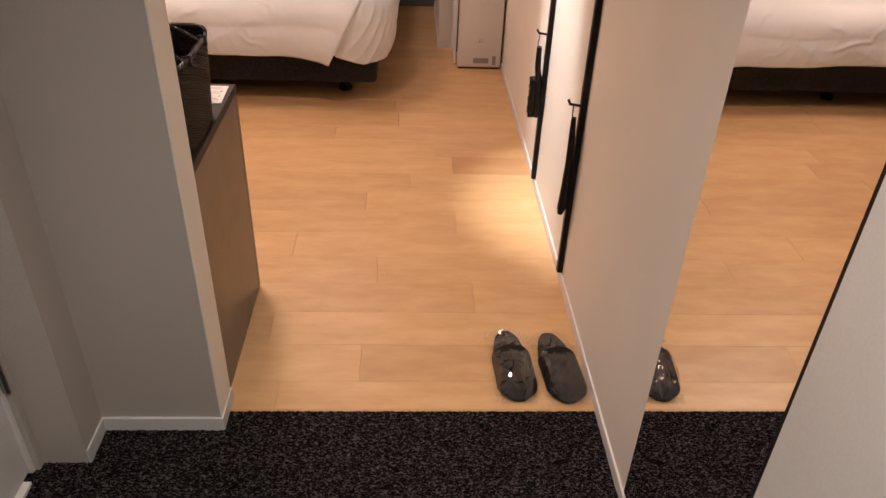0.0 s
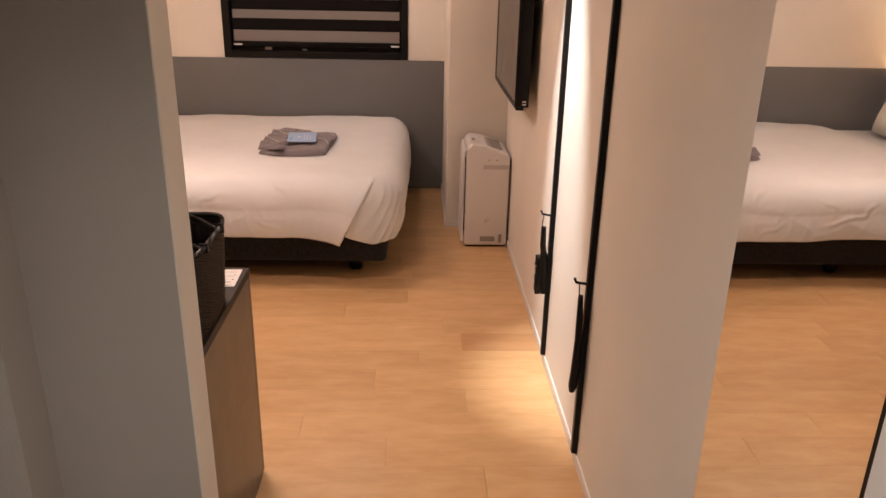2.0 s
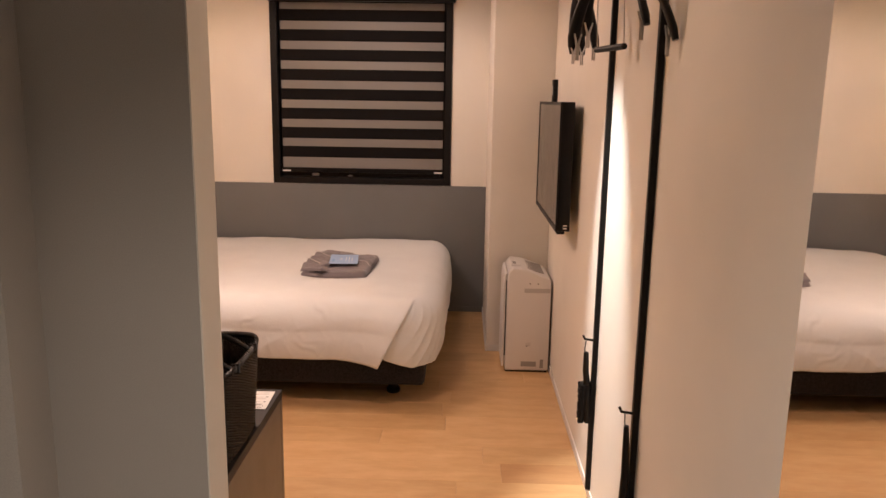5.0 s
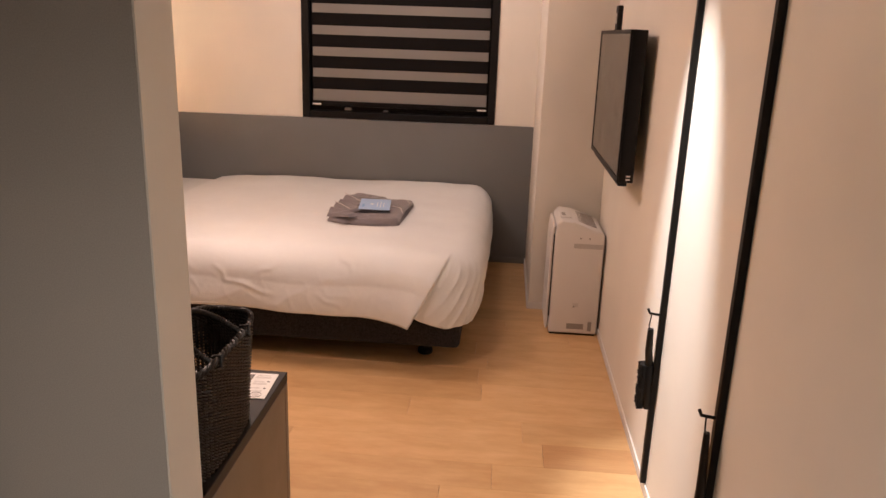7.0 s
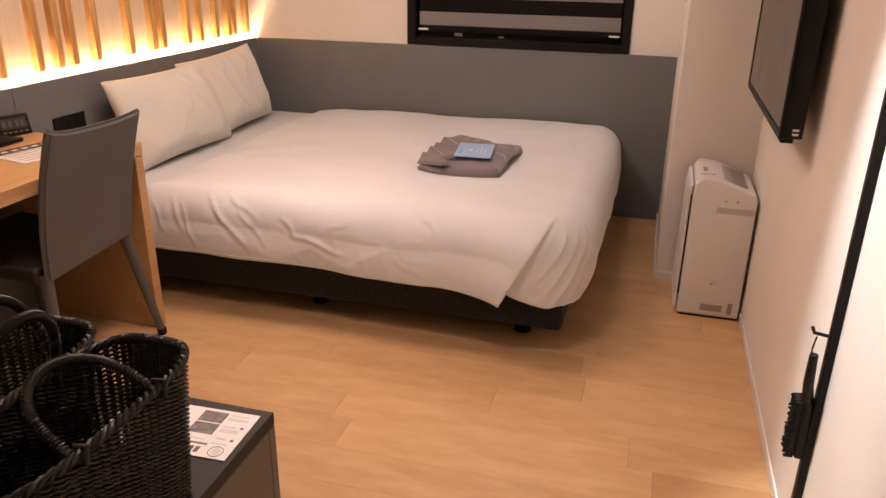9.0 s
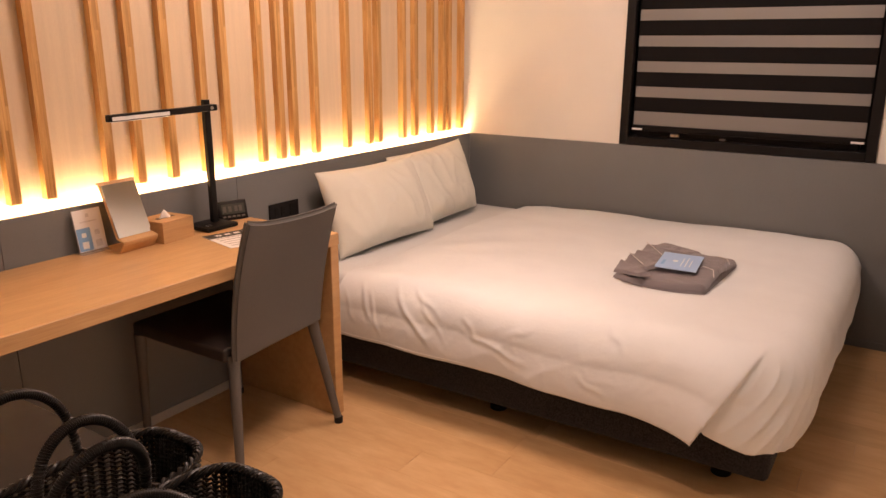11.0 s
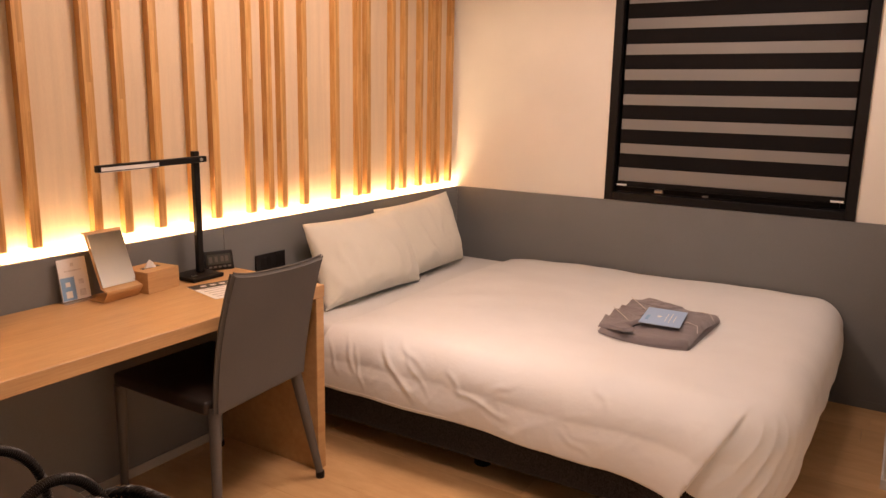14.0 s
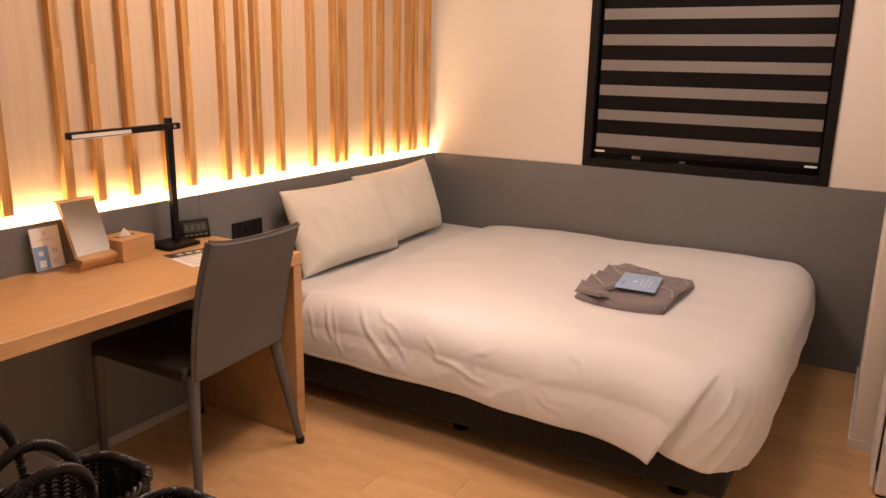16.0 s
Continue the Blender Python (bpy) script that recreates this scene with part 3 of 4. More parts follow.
duvet = tagged(place("duvet", sheet(300, 280, duvet_at), LINEN, 80), "plump white duvet with creases, spread over the bed", "duvet")
hem_v = (DY1 - DY0 + DROP - 0.012) / (DY1 - DY0 + DROP + 0.05)
hem = [Vector(duvet_at(0.004 + 0.30 * k / 60, hem_v)) + Vector((0, -0.0005, 0.004)) for k in range(61)]
part("hem", sweep(hem, 0.0015, 6), LINEN, duvet, "stitched white hem")


def pillow(w, h, t, m, label, seed):
    rim = 0.012

    def face(sgn):
        def f(u, v):
            a, b = 2 * u - 1, 2 * v - 1
            swell = max(0.0, (1 - abs(a) ** 2.6) * (1 - abs(b) ** 2.6)) ** 0.62
            x = w / 2 * a * (1 - 0.045 * (1 - b * b))
            y = h / 2 * b * (1 - 0.06 * (1 - a * a))
            wr = 0.012 * noise.noise((a * 2 + seed, b * 2, sgn)) + 0.010 * (1 - abs(noise.noise((a * 3.2 + seed * 2, b * 1.3 + a, 3)))) ** 5 * (1 - abs(a)) ** 0.2
            edge = min(1.0, 6 * (1 - max(abs(a), abs(b))))
            return (x, y, sgn * (t / 2 * swell * (1 - 0.15 * b) + wr * edge * (swell > 0) + 0.001))
        return f
    bm = sheet(54, 40, face(1))
    sheet(54, 40, face(-1), bm)
    bmesh.ops.remove_doubles(bm, verts=bm.verts[:], dist=0.0022)
    ob = place("pillow", moved(bm, m), PILLOW_CLOTH, 120)
    return tagged(ob, label, "pillow", "pillows at the head of the bed")


# local x runs along the wall, local y up the pillow, local z out into the room
def leaning(y, z, x, lean, turn=0.0, roll=0.0):
    return Matrix.Translation((x, y, z)) @ Matrix.Rotation(radians(90 + turn), 4, "Z") @ Matrix.Rotation(radians(90 - lean), 4, "X") @ Matrix.Rotation(radians(roll), 4, "Z")


pillow(0.70, 0.40, 0.19, leaning(4.80, 0.664, -1.772, 17, 0, 2), "white pillow leaning on the wainscot beside the window wall", 3)
pillow(0.71, 0.395, 0.20, leaning(4.275, 0.655, -1.742, 20, -2, 0), "white pillow leaning on the wainscot beside the desk", 8)

# folded robe with its card
def pad(a, b, c, d, heights, thick, bulge=0.0, soft=0.010, seed=0.0, n=36):
    """A soft layer of folded cloth over four corners, near left, near right, far right, far left, with the height of its top at each."""
    pa, pb, pc, pd = (Vector((*p, h)) for p, h in zip((a, b, c, d), heights))
    wide, deep = (pb - pa).length, (pd - pa).length

    def top(u, v):
        p = pa.lerp(pb, u).lerp(pd.lerp(pc, u), v)
        p.y -= bulge * math.sin(math.pi * u) * (1 - v)
        k = min(1.0, min(u, 1 - u) * wide / soft, min(v, 1 - v) * deep / soft)
        edge = math.sqrt(max(0.0, 1 - (1 - k) ** 2))
        ripple = 0.0035 * noise.noise((p.x * 16 + seed, p.y * 11, seed)) + 0.0030 * (1 - abs(noise.noise((p.x * 9 - p.y * 6, p.y * 17 + p.x * 6, seed + 4)))) ** 5
        p.z += -thick * (1 - edge) + ripple * edge
        p.x += 0.004 * noise.noise((p.y * 12, seed, 1)) * (1 - u)
        return p

    def under(u, v):
        p = top(u, v)
        p.z = pa.lerp(pb, u).lerp(pd.lerp(pc, u), v).z - thick
        return p
    bm = sheet(n, n, top)
    sheet(n, n, under, bm)
    bmesh.ops.remove_doubles(bm, verts=bm.verts[:], dist=0.0004)
    return bm


robe = thing("folded_robe", "folded mauve grey cotton robe lying on the duvet", "robe", at=pose(-0.36, 4.36, 0.5175, 0, 0, 0))
part("body", pad((-0.178, -0.182), (0.170, -0.200), (0.192, 0.210), (-0.160, 0.205), (0.013, 0.014, 0.020, 0.020), 0.013, 0.045), ROBE_CLOTH, robe, "", 70)
part("near_fold", pad((-0.184, -0.178), (0.168, -0.196), (0.176, 0.030), (-0.080, -0.020), (0.022, 0.030, 0.050, 0.048), 0.019, 0.046, 0.016, 3.0), ROBE_CLOTH, robe, "", 70)
part("far_fold", pad((-0.060, 0.060), (0.180, 0.045), (0.192, 0.208), (-0.120, 0.215), (0.050, 0.048, 0.036, 0.044), 0.022, 0.0, 0.012, 7.0), ROBE_CLOTH, robe, "", 70)
# slanting pleats at the sleeve end, each lapped over the next
for k, (y0, y1) in enumerate(((-0.165, -0.098), (-0.100, 0.002), (-0.010, 0.070), (0.062, 0.190))):
    lean_x, lean_y = 0.125, -0.120 + 0.045 * k
    part("pleat", pad((-0.188 + 0.004 * k, y0), (-0.188 + lean_x, y0 + lean_y * 0.6), (-0.178 + lean_x + 0.03, y1 + lean_y), (-0.186 + 0.004 * k, y1), (0.030, 0.050, 0.056, 0.058), 0.011, 0.0, 0.006, 11.0 + k, 22), ROBE_CLOTH, robe, "", 70)
part("collar", pad((-0.150, 0.150), (0.010, 0.120), (0.050, 0.212), (-0.122, 0.262), (0.052, 0.056, 0.046, 0.054), 0.012, 0.0, 0.007, 21.0, 22), ROBE_CLOTH, robe, "", 70)
part("crossing_fold", pad((0.000, -0.072), (0.176, -0.020), (0.186, 0.070), (0.000, 0.060), (0.055, 0.044, 0.046, 0.058), 0.012, 0.0, 0.008, 26.0, 22), ROBE_CLOTH, robe, "", 70)
for pts in (((-0.184, 0.000, 0.060), (-0.135, -0.065, 0.060), (-0.085, -0.125, 0.056)), ((-0.172, 0.186, 0.062), (-0.115, 0.105, 0.064), (-0.060, 0.030, 0.061)), ((0.120, 0.190, 0.044), (0.160, 0.165, 0.047), (0.182, 0.115, 0.040)), ((0.110, -0.006, 0.051), (0.155, -0.030, 0.048), (0.172, -0.095, 0.040))):
    part("piping", sweep(pts, 0.0016, 6), PIPING, robe, "pale piping")
card = thing("paper_card", "pale blue paper card lying on the folded robe", "card", at=pose(-0.334, 4.334, 0.5765, 1.5, 1, 6))
part("sheet", box(-0.076, 0.076, -0.106, 0.106, 0, 0.0012), BLUE_PRINT, card)
part("heading_bar", box(-0.062, -0.050, -0.060, 0.000, 0.0012, 0.0016), LEAF_BLUE, card, "deeper blue heading bar")
part("emblem", turned([(0.010, 0.0012), (0.010, 0.0016)], -0.016, 0.0, 16), PAPER, card, "white round emblem")
for x0, a, b in ((0.010, -0.055, 0.045), (0.026, -0.060, 0.055), (0.042, -0.050, 0.030)):
    part("print_bar", box(x0, x0 + 0.0028, a, b, 0.0012, 0.0016), PAPER, card, "white printed line")

# ---- desk ----
desk = thing("desk", "long beech veneer desk with a panel end, fixed along the wainscot", "desk")
part("desktop", box(LX + 0.001, -1.357, 2.235, 3.530, 0.675, 0.72, 0.002, 1), DESK_WOOD, desk)
part("end_panel", box(LX + 0.001, -1.360, 3.487, 3.529, 0.0, 0.6745, 0.002, 1), DESK_WOOD, desk)
part("back_rail", box(LX + 0.007, LX + 0.025, 2.26, 3.486, 0.60, 0.6745), DESK_WOOD, desk)

# ---- chair: it faces the wall, tucked under the desk ----
chair = thing("dining_chair", "grey leather-wrapped high back chair tucked under the desk", "chair")


def chair_back(u, v):
    y = 3.19 + (0.205 + 0.006 * math.sin(math.pi * v)) * (2 * u - 1)
    z = 0.405 + 0.022 * u * (1 - v) + (0.448 + 0.026 * (2 * abs(u - 0.5)) ** 2.5 + 0.012 * (1 - u)) * v
    x = -1.357 + 0.13 * v * v * 0.55 + 0.035 * v - 0.030 * (1 - (2 * u - 1) ** 2) * v
    return x, y, z


bk = sheet(20, 20, chair_back)
bmesh.ops.recalc_face_normals(bk, faces=bk.faces[:])
geo = bmesh.ops.solidify(bk, geom=bk.faces[:], thickness=0.024)
bmesh.ops.bevel(bk, geom=[e for e in bk.edges if e.is_manifold and e.calc_face_angle(0) > 1.0], offset=0.010, segments=3, affect="EDGES")
part("backrest", bk, LEATHER, chair)
part("seat", box(-1.83, -1.366, 2.972, 3.408, 0.405, 0.452, 0.012, 3), SEAT_LEATHER, chair, "dark brown leather seat")
for top, foot in (((-1.362, 3.006, 0.425), (-1.330, 2.972, 0.012)), ((-1.362, 3.374, 0.425), (-1.322, 3.452, 0.012)), ((-1.808, 2.985, 0.41), (-1.825, 2.985, 0.012)), ((-1.808, 3.395, 0.41), (-1.822, 3.42, 0.012))):
    mid = [tuple(t + (f - t) * k for t, f in zip(top, foot)) for k in (0, 0.35, 0.7, 1)]
    leg = part("leg", sweep(mid, [0.021, 0.018, 0.0155, 0.0135], 14), LEATHER, chair)
    part("foot_cap", turned([(0.015, 0.0), (0.0165, 0.003), (0.0165, 0.022), (0.0145, 0.026)], foot[0], foot[1], 16), BLACK_PLASTIC, leg, "black rubber cap")
# ---- things on the desk ----
DT = 0.7205
lamp = thing("desk_lamp", "slim black desk lamp, switched off, on the desk", "lamp")
LPX, LPY = -1.815, 3.354
part("base", box(LPX - 0.055, LPX + 0.075, LPY - 0.095, LPY + 0.05, DT, DT + 0.016, 0.006), BLACK_METAL, lamp)
part("post", box(LPX - 0.010, LPX + 0.010, LPY - 0.013, LPY + 0.013, DT + 0.0165, 1.188, 0.002, 1), BLACK_METAL, lamp)
arm = part("arm", moved(box(-0.011, 0.011, -0.425, 0.028, -0.011, 0.011, 0.002, 1), pose(LPX + 0.0215, LPY, 1.160, 0.6, 0, 3)), BLACK_METAL, lamp)
part("diffuser", moved(box(-0.0085, 0.0085, -0.415, -0.190, -0.0135, -0.0112, 0.0008, 1), pose(LPX + 0.0215, LPY, 1.160, 0.6, 0, 3)), WHITE_PLASTIC, arm, "white light diffuser")
part("diffuser_front", moved(box(0.0112, 0.0122, -0.415, -0.190, -0.008, 0.004), pose(LPX + 0.0215, LPY, 1.160, 0.6, 0, 3)), WHITE_PLASTIC, arm, "white light diffuser")
part("pivot", sweep([(LPX + 0.010, LPY, 1.16), (LPX + 0.036, LPY, 1.16)], 0.006, 12), STEEL, lamp, "steel pivot")
for k in (-0.07, -0.055):
    part("button", box(LPX + 0.03, LPX + 0.045, LPY + k, LPY + k + 0.006, DT + 0.0162, DT + 0.0172), STEEL, lamp)

mirror = thing("table_mirror", "tilted table mirror in a bent light wood stand", "mirror", at=pose(-1.780, 2.984, DT, 0, 0, 3))
hw = 0.068
mirror.scale = (1, 1, 0.93)
prof = [(-0.074, 0.236), (-0.064, 0.238), (0.002, 0.048), (0.030, 0.040), (0.030, 0.034), (0.010, 0.004), (-0.060, 0.004), (-0.060, 0.0), (0.014, 0.0), (0.036, 0.034), (0.036, 0.044), (0.006, 0.053), (-0.060, 0.243), (-0.076, 0.241)]
part("stand", prism(prof, "y", -hw, hw, 0.0007, 1), DESK_WOOD, mirror, "bent light wood stand")
gl = box(-0.002, 0.002, -hw + 0.003, hw - 0.003, 0.0, 0.192, 0.0006, 1)
part("glass", moved(gl, Matrix.Translation((0.0095, 0, 0.053)) @ Matrix.Rotation(radians(-19.2), 4, "Y")), MIRROR, mirror, "mirror glass", 0)

tb = thing("tissue_box", "square light wood tissue box with a tissue sticking out", "tissue box", at=pose(-1.812, 3.135, DT, 0, 0, 6))
tb.scale = (1, 1, 0.72)
for a in ((-0.062, 0.062, -0.070, -0.064, 0, 0.098), (-0.062, 0.062, 0.064, 0.070, 0, 0.098), (-0.062, -0.056, -0.064, 0.064, 0, 0.098), (0.056, 0.062, -0.064, 0.064, 0, 0.098)):
    part("wall", box(*a), DESK_WOOD, tb)
part("lid", box(-0.062, 0.062, -0.070, 0.070, 0.0982, 0.1035, 0.0008, 1), DESK_WOOD, tb, "wood lid")
# the lid is not cut: a black plate paints the slot's dark inside
part("slot", box(-0.010, 0.010, -0.040, 0.040, 0.1035, 0.1042), INK, tb, "black plate for the shaded slot")
part("tissue", sheet(20, 8, lambda u, v: ((0.009 + 0.004 * math.sin(6 * math.pi * u)) * (1 - v) * math.cos(math.tau * u) + 0.006 * v, 0.026 * (1 - v) ** 0.8 * math.sin(math.tau * u) - 0.008 * v, 0.1035 + 0.042 * v)), TISSUE, tb, "white tissue")

clock = thing("digital_clock", "black digital alarm clock leaning back on the desk", "clock", at=pose(-1.846, 3.468, DT, 0, 0, -20))
part("case", prism([(-0.030, 0.0), (0.022, 0.0), (0.002, 0.072), (-0.012, 0.072)], "y", -0.058, 0.058, 0.003, 2), BLACK_PLASTIC, clock)
face = Matrix.Translation((0.0137, 0, 0.036)) @ Matrix.Rotation(radians(-15.5), 4, "Y")
part("display", moved(box(-0.0005, 0.0010, -0.046, 0.046, -0.012, 0.026), face), LCD, clock, "grey green display")
for k in range(5):
    part("key", moved(box(0.0, 0.0018, -0.044 + k * 0.019, -0.032 + k * 0.019, -0.026, -0.019), face), CABINET_EDGE, clock)
for k in (-0.034, -0.012, 0.012, 0.030):
    part("digit_bar", moved(box(0.001, 0.0014, k - 0.006, k + 0.006, -0.004, 0.018), face), CABINET_LAM, clock, "dim digit block")

note = thing("notice_sheet", "printed notice with a black heading band on the desk", "paper", at=pose(-1.5825, 3.330, DT, 0, 0, -13.3))
part("sheet", box(-0.105, 0.105, -0.1485, 0.1485, 0, 0.0012), PAPER, note)
part("heading_band", box(-0.104, -0.045, -0.147, 0.147, 0.0012, 0.0016), INK, note, "black heading band")
for k in range(6):
    part("heading_mark", box(-0.084, -0.066, -0.11 + k * 0.036, -0.088 + k * 0.036, 0.0016, 0.0019), PAPER, note, "white heading letters as blocks")
for k in range(5):
    part("print_bar", box(-0.034 + k * 0.027, -0.029 + k * 0.027, -0.13, 0.10 - 0.02 * (k % 2), 0.0012, 0.0016), INK_GREY, note, "grey line of print")

holder = thing("card_stand", "clear stand with a white and blue leaflet on the desk", "leaflet stand", at=pose(-1.862, 2.886, DT, 0, 0, 2))
holder.scale = (1, 1, 0.92)
lean = Matrix.Translation((0.004, 0, 0.005)) @ Matrix.Rotation(radians(-9), 4, "Y")
part("back", moved(box(-0.0012, 0.0012, -0.052, 0.052, 0.0, 0.152), lean), ACRYLIC, holder, "clear acrylic back")
part("foot", box(-0.020, 0.022, -0.052, 0.052, 0.0, 0.004), ACRYLIC, holder, "clear acrylic foot")
lf = part("leaflet", moved(box(0.0014, 0.0024, -0.050, 0.050, 0.002, 0.150), lean), PAPER, holder, "white leaflet")
part("blue_panel", moved(box(0.0024, 0.0029, -0.049, 0.0, 0.004, 0.085), lean), LEAF_BLUE, lf, "pale blue panel")
part("print_block", moved(box(0.0029, 0.0033, -0.036, -0.014, 0.012, 0.036), lean), PAPER, lf, "pale printed block")
part("print_block", moved(box(0.0024, 0.0029, 0.012, 0.034, 0.012, 0.036), lean), PALE_PRINT, lf, "grey printed block")
part("print_mark", moved(box(0.0029, 0.0033, -0.033, -0.017, 0.052, 0.068), lean), PAPER, lf, "white round mark")
part("print_mark", moved(box(0.0024, 0.0029, 0.014, 0.032, 0.055, 0.072), lean), PALE_PRINT, lf, "grey mark")
part("print_bar", moved(box(0.0024, 0.0029, -0.030, 0.030, 0.104, 0.109), lean), PALE_PRINT, lf, "grey line of print")
part("print_mark", moved(box(0.0024, 0.0029, -0.006, 0.006, 0.122, 0.134), lean), PALE_PRINT, lf, "grey emblem shape")

outlet = thing("outlet_plate", "black socket and switch plate on the grey wainscot", "socket")
part("plate", box(LX, LX + 0.007, 3.706, 3.882, 0.655, 0.726, 0.002, 1), BLACK_PLASTIC, outlet)
for y in (3.735, 3.772):
    part("socket", box(LX + 0.007, LX + 0.009, y, y + 0.022, 0.672, 0.71, 0.001, 1), BLACK_METAL, outlet)
part("switch", box(LX + 0.007, LX + 0.0095, 3.825, 3.87, 0.666, 0.716, 0.001, 1), BLACK_METAL, outlet, "black switch keys")

# ---- cabinet with its baskets and notice ----
cabinet = thing("low_cabinet", "low dark brown laminate cabinet behind the partition", "cabinet")
CXR, CYF, CZ = -0.168, 2.229, 0.669
part("side_panel", box(CXR - 0.020, CXR, 1.728, CYF - 0.021, 0.0, CZ - 0.0225, 0.001, 1), CABINET_LAM, cabinet)
part("top_panel", box(LX + 0.008, CXR, 1.728, CYF, CZ - 0.022, CZ, 0.001, 1), CABINET_TOP, cabinet)
part("plinth", box(LX + 0.008, CXR - 0.0205, 1.74, CYF - 0.05, 0.0, 0.05), CABINET_LAM, cabinet)
for k in range(4):
    wd = (CXR - LX - 0.008) / 4
    d0 = LX + 0.008 + k * wd
    part("door", box(d0 + 0.0015, d0 + wd - (0.0015 if k < 3 else 0.0), CYF - 0.020, CYF, 0.004, CZ - 0.0235, 0.0015, 1), CABINET_LAM, cabinet)


def basket(m, label):
    """A woven tote: upright stakes, strands that pass in front of and behind them, a plaited rim and two wrapped handles."""
    b = thing("woven_basket", label, "basket", "baskets on the low cabinet", at=m)
    L2, W2, H = 0.167, 0.072, 0.208

    def loop(t, z):
        # rounded rectangle, wider at the top
        g = 0.86 + 0.14 * (z / H)
        a = t * math.tau
        c, s = math.cos(a), math.sin(a)
        n = 3.6
        r = (abs(c) ** n + abs(s) ** n) ** (-1 / n)
        return Vector((W2 * g * c * r, L2 * g * s * r, z))
    stakes = 74

    def outward(p):
        q = Vector((p.x / W2, p.y / L2, 0))
        return Vector((math.copysign(abs(q.x) ** 2.6, q.x), math.copysign(abs(q.y) ** 2.6, q.y), 0)).normalized()
    for k in range(stakes):
        t = (k + 0.5) / stakes
        part("stake", sweep([loop(t, z) for z in (0.006, 0.07, 0.14, H - 0.004)], 0.0015, 5), RATTAN, b)
    # pairs of strands twined round the stakes, so that each stitch slants upwards
    rows = 31
    for r in range(rows):
        z = 0.009 + (H - 0.020) * r / (rows - 1)
        pair = bmesh.new()
        for half in (0, 1):
            pts = []
            for k in range(stakes // 2):
                for f, out, up in ((0.08, 0.0020, 0.0036), (0.5, 0.0040, 0.0), (0.92, 0.0020, -0.0036), (1.5, -0.0032, 0.0)):
                    p = loop((2 * k + half + f) / stakes, z + up)
                    pts.append(p + outward(p) * out)
            sweep(pts, 0.0020, 5, pair, closed=True)
        part("strand", pair, RATTAN, b)
    rim = bmesh.new()
    for ph in (0.0, math.tau / 3, 2 * math.tau / 3):
        pts = []
        for k in range(240):
            t = k / 240
            p = loop(t, H - 0.002)
            d = Vector((p.x, p.y, 0)).normalized()
            a = k / 240 * math.tau * 30 + ph
            pts.append(p + d * (0.0046 * math.cos(a) + 0.001) + Vector((0, 0, 0.0042 * math.sin(a))))
        sweep(pts, 0.0030, 6, rim, closed=True)
    part("rim", rim, RATTAN, b, "plaited rim")
    part("bottom", prism([(0.97 * loop(k / 48, 0.0).x, 0.97 * loop(k / 48, 0.0).y) for k in range(48)], "z", 0.001, 0.006), RATTAN, b)
    return b, loop, H, W2


def handle(b, sx, tipx, tipz, H, W2, spread=0.068):
    pts = []
    for k in range(41):
        a = math.pi * k / 40
        s = math.sin(a) ** 0.75
        pts.append(Vector((sx * W2 + (tipx - sx * W2) * s, -spread * math.cos(a) * (1 + 0.12 * math.sin(a)), H - 0.01 + (tipz - H + 0.01) * s)))
    h = part("handle", sweep(pts, 0.0050, 10), RATTAN, b, "wrapped handle")
    coil, n = [], 1400
    for k in range(n + 1):
        f = k / n * 40
        i = min(39, int(f))
        p = pts[i].lerp(pts[i + 1], f - i)
        d = (pts[i + 1] - pts[i]).normalized()
        u = d.cross(Vector((1, 0, 0))).normalized()
        w_ = d.cross(u)
        a = k / n * math.tau * 84
        coil.append(p + (u * math.cos(a) + w_ * math.sin(a)) * 0.0054)
    part("wrapping", sweep(coil, 0.0014, 4), RATTAN, h)
    for y in (-spread, spread):
        part("knot", sweep([(sx * W2 - 0.009, y, H - 0.016), (sx * W2 + 0.009, y, H - 0.010), (sx * W2 + 0.007, y + 0.006, H + 0.006), (sx * W2 - 0.009, y + 0.006, H + 0.004)], 0.0032, 8, closed=True), RATTAN, h)


b1, loop, BH, BW = basket(pose(-0.238, 1.897, CZ + 0.001, 0, 0, 0), "black woven resin basket standing near the cabinet edge")
handle(b1, 1, -0.020, 0.254, BH, BW, 0.067)
handle(b1, -1, -0.042, 0.312, BH, BW, 0.060)
b2, loop, BH, BW = basket(pose(-0.386, 1.906, CZ + 0.001, 0, 0, 1.5), "black woven resin basket with upright handles beside another basket")
handle(b2, 1, 0.046, 0.318, BH, BW, 0.062)
handle(b2, -1, -0.092, 0.312, BH, BW)

menu = thing("printed_notice", "white printed notice with small pictures on the cabinet", "paper", at=pose(-0.2545, 2.150, CZ + 0.0008, 0, 0, 2))
part("sheet", box(-0.148, 0.075, -0.058, 0.058, 0, 0.0012), PAPER, menu)
for y in (0.0375, 0.0075):
    part("picture", box(-0.017, 0.025, y - 0.0135, y + 0.0135, 0.0012, 0.0015), PICTURE, menu, "small grey picture")
for x, y, wd, hi in ((0.032, 0.045, 0.030, 0.004), (0.030, 0.034, 0.034, 0.007), (0.032, 0.016, 0.022, 0.004), (0.032, 0.004, 0.030, 0.008), (0.036, -0.014, 0.016, 0.004), (0.034, -0.026, 0.026, 0.003), (-0.05, -0.020, 0.07, 0.002)):
    part("print_bar", box(x, x + wd, y, y + hi, 0.0012, 0.0015), PALE_PRINT, menu, "pale grey lines of print")
for x, y in ((0.0625, 0.019), (0.0625, -0.013)):
    part("print_dot", turned([(0.003, 0.0012), (0.003, 0.0015)], x, y, 12), PICTURE, menu, "dark dot")
part("heading_band", box(-0.060, 0.031, -0.031, -0.027, 0.0012, 0.0015), PICTURE, menu, "dark heading band")
